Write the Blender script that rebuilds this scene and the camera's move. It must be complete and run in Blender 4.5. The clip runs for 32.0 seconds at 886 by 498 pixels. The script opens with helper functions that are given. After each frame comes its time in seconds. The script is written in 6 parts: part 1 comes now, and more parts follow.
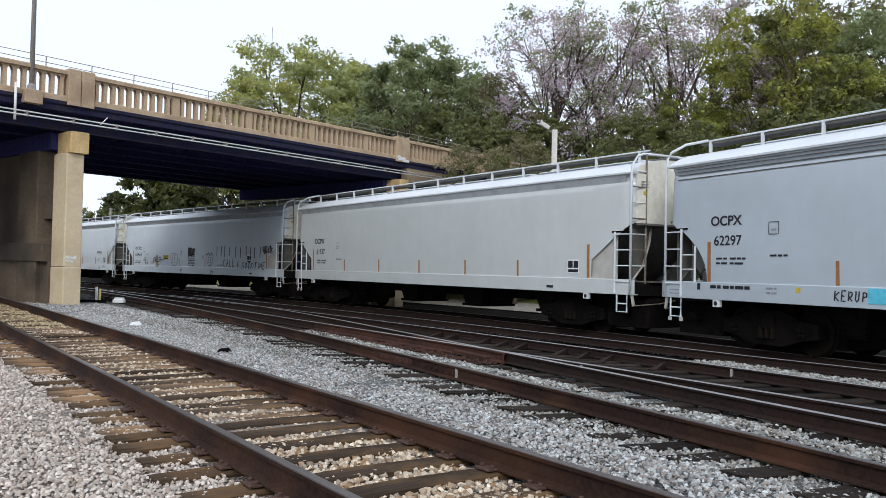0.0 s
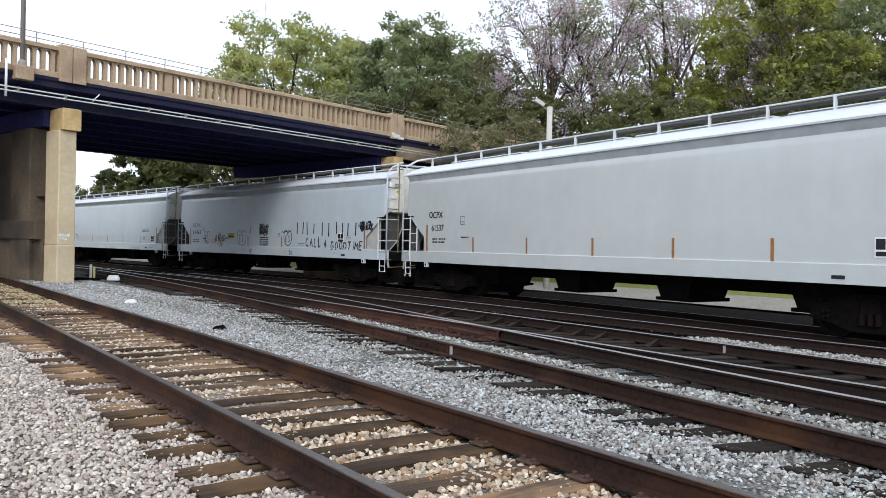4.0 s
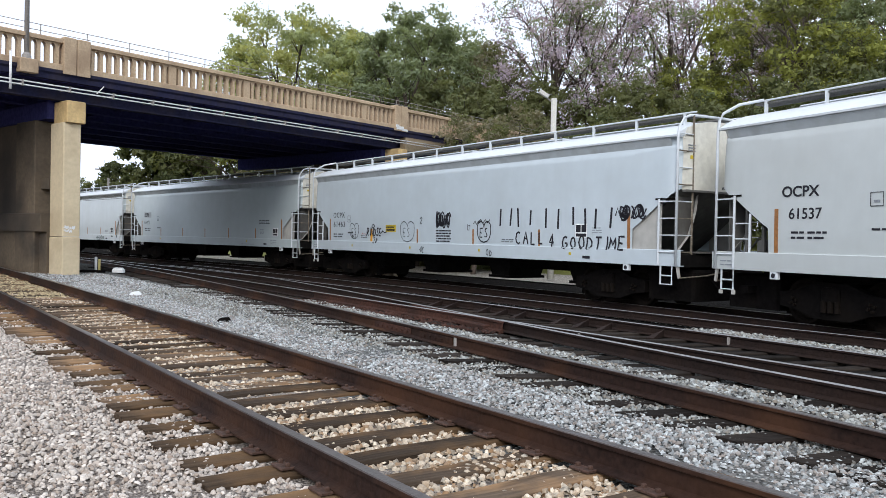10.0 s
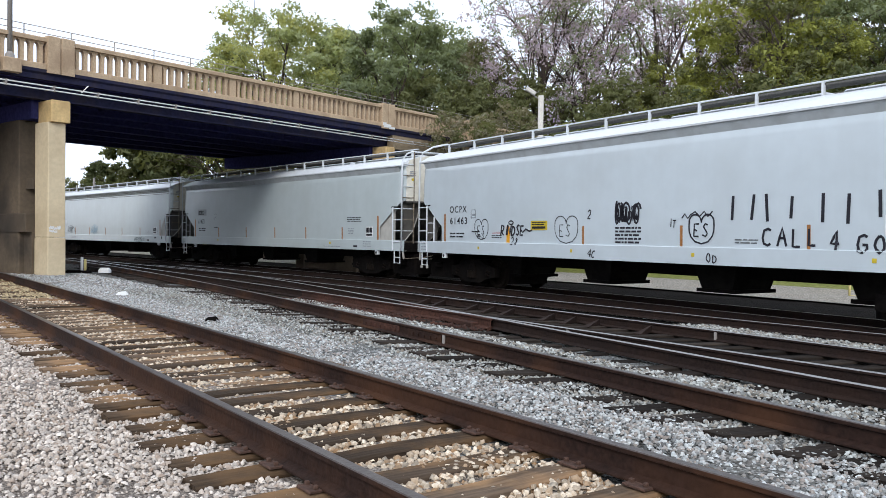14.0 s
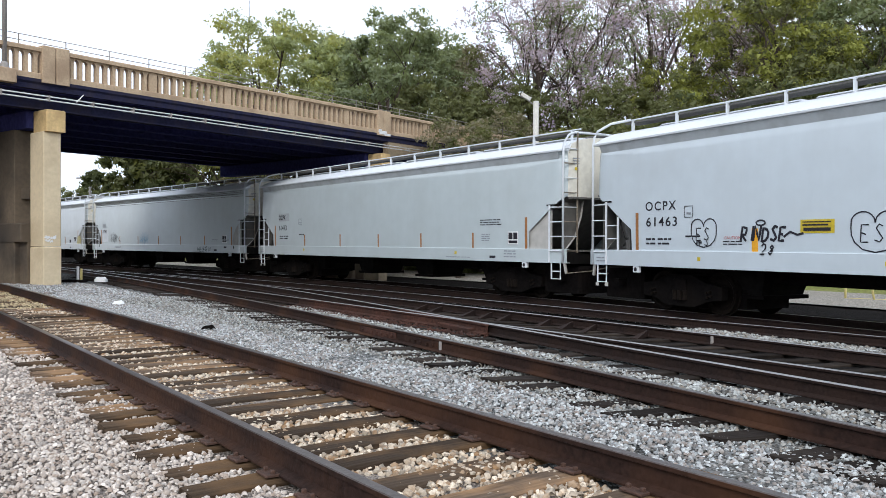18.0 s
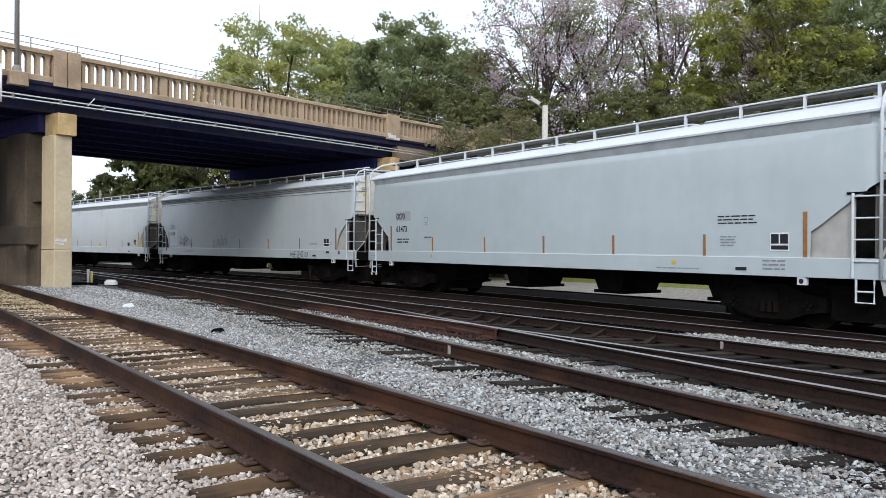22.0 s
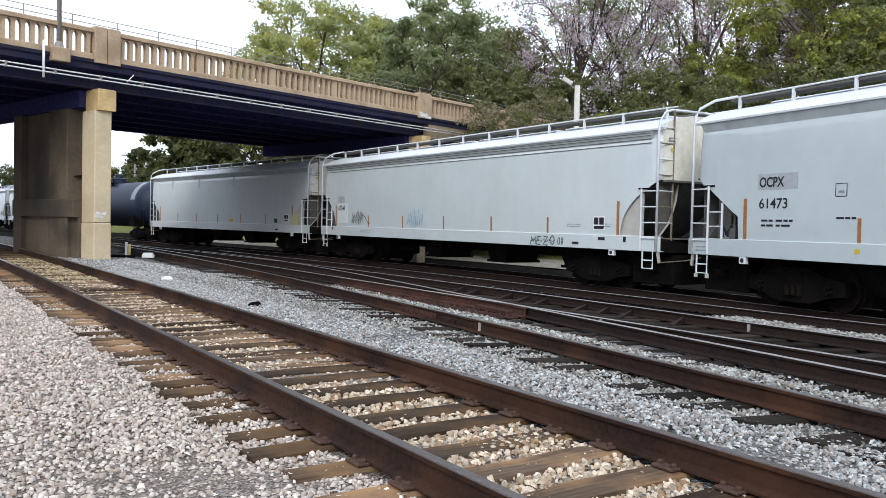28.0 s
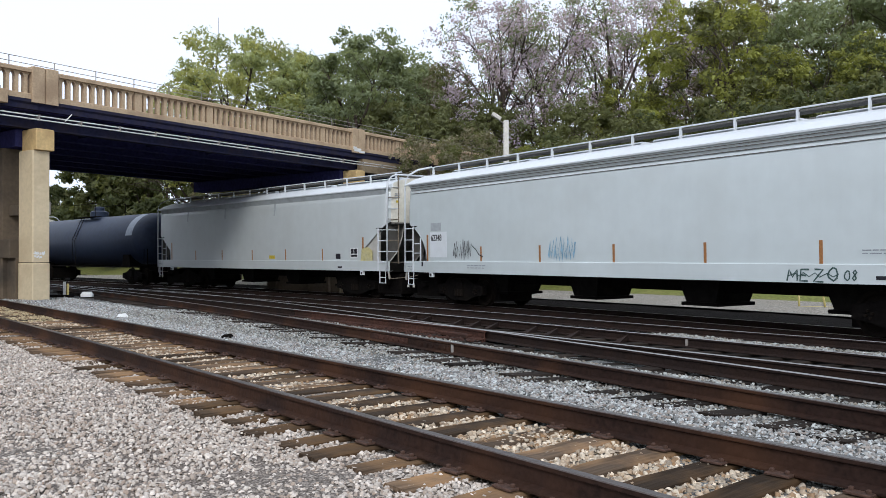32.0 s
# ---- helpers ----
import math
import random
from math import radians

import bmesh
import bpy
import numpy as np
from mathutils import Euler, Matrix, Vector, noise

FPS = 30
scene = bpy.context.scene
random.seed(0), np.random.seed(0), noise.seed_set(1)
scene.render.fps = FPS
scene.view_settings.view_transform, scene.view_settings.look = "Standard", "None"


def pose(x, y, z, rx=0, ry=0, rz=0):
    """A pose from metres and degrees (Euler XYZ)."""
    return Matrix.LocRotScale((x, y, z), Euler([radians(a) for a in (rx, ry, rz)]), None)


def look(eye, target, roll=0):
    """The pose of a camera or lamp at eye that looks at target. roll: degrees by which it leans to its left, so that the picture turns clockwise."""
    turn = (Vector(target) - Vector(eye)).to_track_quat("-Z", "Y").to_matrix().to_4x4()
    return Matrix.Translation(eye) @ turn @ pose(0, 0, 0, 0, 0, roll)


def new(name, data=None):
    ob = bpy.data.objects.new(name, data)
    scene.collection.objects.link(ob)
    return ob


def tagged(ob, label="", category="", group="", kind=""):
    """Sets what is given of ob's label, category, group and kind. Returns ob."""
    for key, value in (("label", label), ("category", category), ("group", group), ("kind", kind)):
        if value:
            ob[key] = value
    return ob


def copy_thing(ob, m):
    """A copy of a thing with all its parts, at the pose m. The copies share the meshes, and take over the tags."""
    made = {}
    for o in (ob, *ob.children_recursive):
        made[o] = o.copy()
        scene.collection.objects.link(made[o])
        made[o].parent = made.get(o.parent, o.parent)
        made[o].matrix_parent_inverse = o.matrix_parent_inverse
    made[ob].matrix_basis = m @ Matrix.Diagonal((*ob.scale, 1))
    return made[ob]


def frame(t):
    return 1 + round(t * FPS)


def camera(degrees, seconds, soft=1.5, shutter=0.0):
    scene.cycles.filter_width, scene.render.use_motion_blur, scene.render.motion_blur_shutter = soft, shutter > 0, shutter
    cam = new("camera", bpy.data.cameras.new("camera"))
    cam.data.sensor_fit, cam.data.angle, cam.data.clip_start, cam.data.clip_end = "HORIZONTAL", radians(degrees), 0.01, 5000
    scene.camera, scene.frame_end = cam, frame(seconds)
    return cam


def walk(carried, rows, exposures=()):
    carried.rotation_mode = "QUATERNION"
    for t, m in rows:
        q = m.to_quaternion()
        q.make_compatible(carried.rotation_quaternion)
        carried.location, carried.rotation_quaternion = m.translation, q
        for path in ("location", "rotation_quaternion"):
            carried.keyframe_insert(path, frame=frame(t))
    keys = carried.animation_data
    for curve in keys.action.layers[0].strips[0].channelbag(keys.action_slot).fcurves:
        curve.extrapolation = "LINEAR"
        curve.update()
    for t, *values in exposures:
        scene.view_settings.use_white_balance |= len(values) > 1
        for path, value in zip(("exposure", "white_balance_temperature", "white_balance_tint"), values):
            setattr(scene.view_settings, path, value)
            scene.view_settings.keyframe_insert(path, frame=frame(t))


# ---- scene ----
cam = camera(57.4, 32.0, soft=0.5)
PATH = [
    (0, (0.363, 0.031, 1.376), (0.246, 2.027, 1.425), 1.2),
    (0.5, (0.366, 0.02, 1.376), (0.265, 2.017, 1.387), 1.1),
    (1, (0.369, 0.024, 1.37), (0.285, 2.022, 1.37), 1.3),
    (1.5, (0.368, 0.03, 1.372), (0.304, 2.029, 1.349), 1.3),
    (2, (0.365, 0.027, 1.374), (0.291, 2.026, 1.346), 1.2),
    (2.5, (0.365, 0.04, 1.372), (0.297, 2.038, 1.359), 1.1),
    (3, (0.362, 0.029, 1.371), (0.286, 2.028, 1.361), 1.5),
    (3.5, (0.361, 0.03, 1.372), (0.265, 2.028, 1.366), 1.4),
    (5.5, (0.376, 0.01, 1.373), (0.275, 2.008, 1.361), 0.8),
    (6, (0.376, 0.01, 1.373), (0.28, 2.008, 1.348), 0.8),
    (6.5, (0.371, 0.008, 1.368), (0.247, 2.004, 1.343), 1.2),
    (7, (0.373, 0.011, 1.373), (0.257, 2.008, 1.346), 0.9),
    (7.5, (0.369, 0.012, 1.37), (0.254, 2.008, 1.352), 1.0),
    (8, (0.37, 0.009, 1.369), (0.264, 2.006, 1.345), 0.9),
    (8.5, (0.374, 0.014, 1.371), (0.291, 2.012, 1.342), 0.7),
    (9, (0.368, 0.013, 1.369), (0.266, 2.01, 1.342), 1.1),
    (9.5, (0.366, 0.016, 1.373), (0.262, 2.013, 1.342), 1.0),
    (10, (0.368, 0.019, 1.372), (0.255, 2.016, 1.346), 1.1),
    (10.5, (0.366, 0.011, 1.372), (0.255, 2.008, 1.348), 0.8),
    (11, (0.371, 0.011, 1.372), (0.263, 2.008, 1.358), 0.7),
    (11.5, (0.378, 0.006, 1.372), (0.285, 2.004, 1.355), 0.8),
    (12, (0.374, 0.002, 1.375), (0.297, 2.0, 1.362), 0.8),
    (12.5, (0.377, 0.005, 1.37), (0.302, 2.003, 1.347), 0.5),
    (13, (0.378, 0.01, 1.369), (0.302, 2.008, 1.333), 0.2),
    (13.5, (0.376, 0.014, 1.371), (0.299, 2.012, 1.339), 0.8),
    (14, (0.375, 0.018, 1.368), (0.291, 2.016, 1.337), 0.7),
    (14.5, (0.379, 0.008, 1.372), (0.287, 2.006, 1.345), 0.6),
    (16.5, (0.379, 0.009, 1.373), (0.319, 2.008, 1.354), 0.8),
    (17, (0.379, 0.015, 1.368), (0.311, 2.014, 1.342), 0.6),
    (17.5, (0.382, 0.01, 1.372), (0.303, 2.008, 1.342), 0.3),
    (18, (0.385, 0.009, 1.373), (0.309, 2.008, 1.357), 0.2),
    (18.5, (0.386, 0.008, 1.373), (0.307, 2.007, 1.352), 0.1),
    (19, (0.379, 0.01, 1.372), (0.29, 2.008, 1.35), 0.0),
    (19.5, (0.375, 0.007, 1.371), (0.272, 2.004, 1.362), 0.6),
    (20, (0.373, 0.005, 1.372), (0.275, 2.002, 1.369), 0.7),
    (20.5, (0.377, 0.008, 1.372), (0.284, 2.005, 1.38), 0.6),
    (21, (0.375, 0.003, 1.375), (0.278, 2.001, 1.379), 0.5),
    (21.5, (0.375, 0.009, 1.373), (0.281, 2.007, 1.371), 0.3),
    (22, (0.376, 0.009, 1.371), (0.279, 2.007, 1.365), 0.4),
    (22.5, (0.377, 0.01, 1.37), (0.288, 2.008, 1.361), 0.5),
    (23, (0.379, 0.015, 1.373), (0.29, 2.013, 1.376), 0.4),
    (23.5, (0.379, 0.001, 1.373), (0.29, 1.999, 1.378), 0.4),
    (24, (0.377, 0.003, 1.375), (0.303, 2.002, 1.383), 0.5),
    (24.5, (0.376, 0.001, 1.371), (0.302, 2.0, 1.375), 0.5),
    (26.5, (0.357, -0.016, 1.373), (0.226, 1.98, 1.355), 0.8),
    (27, (0.357, -0.069, 1.37), (0.225, 1.927, 1.373), 1.4),
    (27.5, (0.371, -0.182, 1.375), (0.215, 1.81, 1.287), 2.1),
    (28, (0.342, -0.273, 1.389), (0.176, 1.719, 1.328), 1.3),
    (28.5, (0.163, -0.343, 1.366), (0.168, 1.656, 1.33), 0.2),
    (29, (-0.004, -0.435, 1.387), (0.001, 1.565, 1.382), 0.4),
    (29.5, (-0.02, -0.544, 1.39), (-0.085, 1.455, 1.408), 0.6),
    (30, (0.009, -0.744, 1.391), (-0.146, 1.25, 1.375), 0.7),
    (30.5, (-0.019, -0.846, 1.397), (-0.138, 1.15, 1.429), 0.2),
    (31, (-0.169, -0.96, 1.373), (-0.117, 1.039, 1.379), -0.9),
    (31.5, (-0.307, -1.091, 1.384), (-0.225, 0.908, 1.403), -1.0),
    (32, (-0.336, -1.233, 1.372), (-0.307, 0.767, 1.39), -0.1),
]
walk(cam, [(t, look(eye, target, roll)) for t, eye, target, roll in PATH], exposures=[(0, -0.17), (1, -0.06), (2, 0.0), (9, 0.03), (17, 0.08), (19, 0.05), (22, -0.03), (24, -0.03), (27, 0.0), (28, 0.12), (29, 0.03), (30, -0.02), (31, -0.17), (32, -0.12)])

# ---- world and light ----
world = bpy.data.worlds.new("overcast")
scene.world = world
world.use_nodes = True
wn, wl = world.node_tree.nodes, world.node_tree.links
wn.clear()
sky = wn.new("ShaderNodeTexSky")
sky.sky_type, sky.sun_disc = "NISHITA", False
sky.sun_elevation, sky.sun_rotation = radians(33), radians(185)
haze = wn.new("ShaderNodeMixRGB")
haze.inputs[0].default_value = 0.94
haze.inputs[2].default_value = (11.3, 12.35, 14.4, 1)
bgn, wout = wn.new("ShaderNodeBackground"), wn.new("ShaderNodeOutputWorld")
bgn.inputs[1].default_value = 0.1
wl.new(sky.outputs[0], haze.inputs[1])
wl.new(haze.outputs[0], bgn.inputs[0])
wl.new(bgn.outputs[0], wout.inputs[0])
sun_data = bpy.data.lights.new("sun", "SUN")
sun_data.energy, sun_data.angle, sun_data.color = 1.6, radians(20), (1.0, 0.97, 0.93)
sun = new("sun", sun_data)
sun.matrix_world = look((0, 0, 30), (4, 46, 0))


# ---- materials ----
def material(name, color, rough=0.7, metal=0.0, vary=0.25, grain=20.0, bump=0.15, stain=None, stain_scale=1.2, stain_amount=0.5, rand=0.0, island=0.0, dist=0.02, spec=0.4, second=None, stretch=None):
    m = bpy.data.materials.new(name)
    m.use_nodes = True
    n, l = m.node_tree.nodes, m.node_tree.links
    b = n["Principled BSDF"]
    b.inputs["Roughness"].default_value, b.inputs["Metallic"].default_value = rough, metal
    b.inputs["Specular IOR Level"].default_value = spec
    co = n.new("ShaderNodeTexCoord")
    fine = n.new("ShaderNodeTexNoise")
    fine.inputs["Scale"].default_value, fine.inputs["Detail"].default_value = grain, 6
    if stretch:
        grainwise = n.new("ShaderNodeMapping")
        grainwise.inputs["Scale"].default_value = stretch
        l.new(co.outputs["Object"], grainwise.inputs[0])
        l.new(grainwise.outputs[0], fine.inputs["Vector"])
    else:
        l.new(co.outputs["Object"], fine.inputs["Vector"])
    ramp = n.new("ShaderNodeMapRange")
    ramp.inputs[1].default_value, ramp.inputs[2].default_value = 0.3, 0.7
    ramp.inputs[3].default_value, ramp.inputs[4].default_value = 1 - vary, 1 + vary
    l.new(fine.outputs[0], ramp.inputs[0])
    base = n.new("ShaderNodeVectorMath")
    base.operation = "SCALE"
    base.inputs[0].default_value = color
    l.new(ramp.outputs[0], base.inputs["Scale"])
    out = base.outputs[0]
    if stain:
        big = n.new("ShaderNodeTexNoise")
        big.inputs["Scale"].default_value, big.inputs["Detail"].default_value = stain_scale, 5
        l.new(co.outputs["Object"], big.inputs["Vector"])
        mr = n.new("ShaderNodeMapRange")
        mr.inputs[1].default_value, mr.inputs[2].default_value = 0.45, 0.7
        mr.inputs[4].default_value = stain_amount
        l.new(big.outputs[0], mr.inputs[0])
        mix = n.new("ShaderNodeMixRGB")
        mix.inputs[2].default_value = (*stain, 1)
        l.new(mr.outputs[0], mix.inputs[0])
        l.new(out, mix.inputs[1])
        out = mix.outputs[0]
    if rand or island:
        if island:
            src = n.new("ShaderNodeNewGeometry").outputs["Random Per Island"]
        else:
            src = n.new("ShaderNodeObjectInfo").outputs["Random"]
        amount = island or rand
        rr = n.new("ShaderNodeMapRange")
        rr.inputs[3].default_value, rr.inputs[4].default_value = 1 - amount, 1 + amount
        l.new(src, rr.inputs[0])
        sc = n.new("ShaderNodeVectorMath")
        sc.operation = "SCALE"
        l.new(out, sc.inputs[0])
        l.new(rr.outputs[0], sc.inputs["Scale"])
        out = sc.outputs[0]
    if second:
        mul, fr, mx = n.new("ShaderNodeMath"), n.new("ShaderNodeMath"), n.new("ShaderNodeMixRGB")
        mul.operation, fr.operation = "MULTIPLY", "FRACT"
        mul.inputs[1].default_value = 37.3
        l.new(n.new("ShaderNodeNewGeometry").outputs["Random Per Island"], mul.inputs[0])
        l.new(mul.outputs[0], fr.inputs[0])
        sq = n.new("ShaderNodeMath")
        sq.operation = "POWER"
        sq.inputs[1].default_value = 2.0
        l.new(fr.outputs[0], sq.inputs[0])
        l.new(sq.outputs[0], mx.inputs[0])
        l.new(out, mx.inputs[1])
        mx.inputs[2].default_value = (*second, 1)
        out = mx.outputs[0]
    l.new(out, b.inputs["Base Color"])
    if bump:
        bp = n.new("ShaderNodeBump")
        bp.inputs["Strength"].default_value, bp.inputs["Distance"].default_value = bump, dist
        l.new(fine.outputs[0], bp.inputs["Height"])
        l.new(bp.outputs[0], b.inputs["Normal"])
    return m


def gravel_material(name, light, dark, scale=26.0, warm=None):
    m = material(name, light, rough=0.95, bump=0, spec=0.06)
    n, l = m.node_tree.nodes, m.node_tree.links
    b = n["Principled BSDF"]
    co = n.new("ShaderNodeTexCoord")
    v = n.new("ShaderNodeTexVoronoi")
    v.inputs["Scale"].default_value = scale
    l.new(co.outputs["Object"], v.inputs["Vector"])
    hsv = n.new("ShaderNodeSeparateColor")
    l.new(v.outputs["Color"], hsv.inputs[0])
    mix = n.new("ShaderNodeMixRGB")
    mix.inputs[1].default_value, mix.inputs[2].default_value = (*dark, 1), (*light, 1)
    l.new(hsv.outputs[0], mix.inputs[0])
    edge = n.new("ShaderNodeMapRange")
    edge.inputs[1].default_value, edge.inputs[2].default_value = 0.0, 0.75
    edge.inputs[3].default_value, edge.inputs[4].default_value = 1.1, 0.35
    l.new(v.outputs["Distance"], edge.inputs[0])
    big = n.new("ShaderNodeTexNoise")
    big.inputs["Scale"].default_value, big.inputs["Detail"].default_value = 0.6, 6
    l.new(co.outputs["Object"], big.inputs["Vector"])
    bm_ = n.new("ShaderNodeMapRange")
    bm_.inputs[1].default_value, bm_.inputs[2].default_value = 0.4, 0.7
    bm_.inputs[3].default_value, bm_.inputs[4].default_value = 0.0, 0.6
    l.new(big.outputs[0], bm_.inputs[0])
    tint = n.new("ShaderNodeMixRGB")
    tint.inputs[2].default_value = (*(warm or dark), 1)
    l.new(bm_.outputs[0], tint.inputs[0])
    l.new(mix.outputs[0], tint.inputs[1])
    sc = n.new("ShaderNodeVectorMath")
    sc.operation = "SCALE"
    l.new(tint.outputs[0], sc.inputs[0])
    l.new(edge.outputs[0], sc.inputs["Scale"])
    l.new(sc.outputs[0], b.inputs["Base Color"])
    bp = n.new("ShaderNodeBump")
    bp.inputs["Strength"].default_value, bp.inputs["Distance"].default_value = 1.0, 0.03
    bp.invert = True
    l.new(v.outputs["Distance"], bp.inputs["Height"])
    l.new(bp.outputs[0], b.inputs["Normal"])
    return m


def leaf_material(name, color):
    m = material(name, color, rough=0.65, vary=0.3, grain=0.45, bump=0, island=0.35, spec=0.2)
    b = m.node_tree.nodes["Principled BSDF"]
    n, l = m.node_tree.nodes, m.node_tree.links
    tr = n.new("ShaderNodeBsdfTranslucent")
    tr.inputs[0].default_value = (color[0] * 1.6, color[1] * 1.5, color[2] * 0.8, 1)
    mx = n.new("ShaderNodeMixShader")
    mx.inputs[0].default_value = 0.42
    l.new(b.outputs[0], mx.inputs[1])
    l.new(tr.outputs[0], mx.inputs[2])
    l.new(mx.outputs[0], n["Material Output"].inputs[0])
    return m


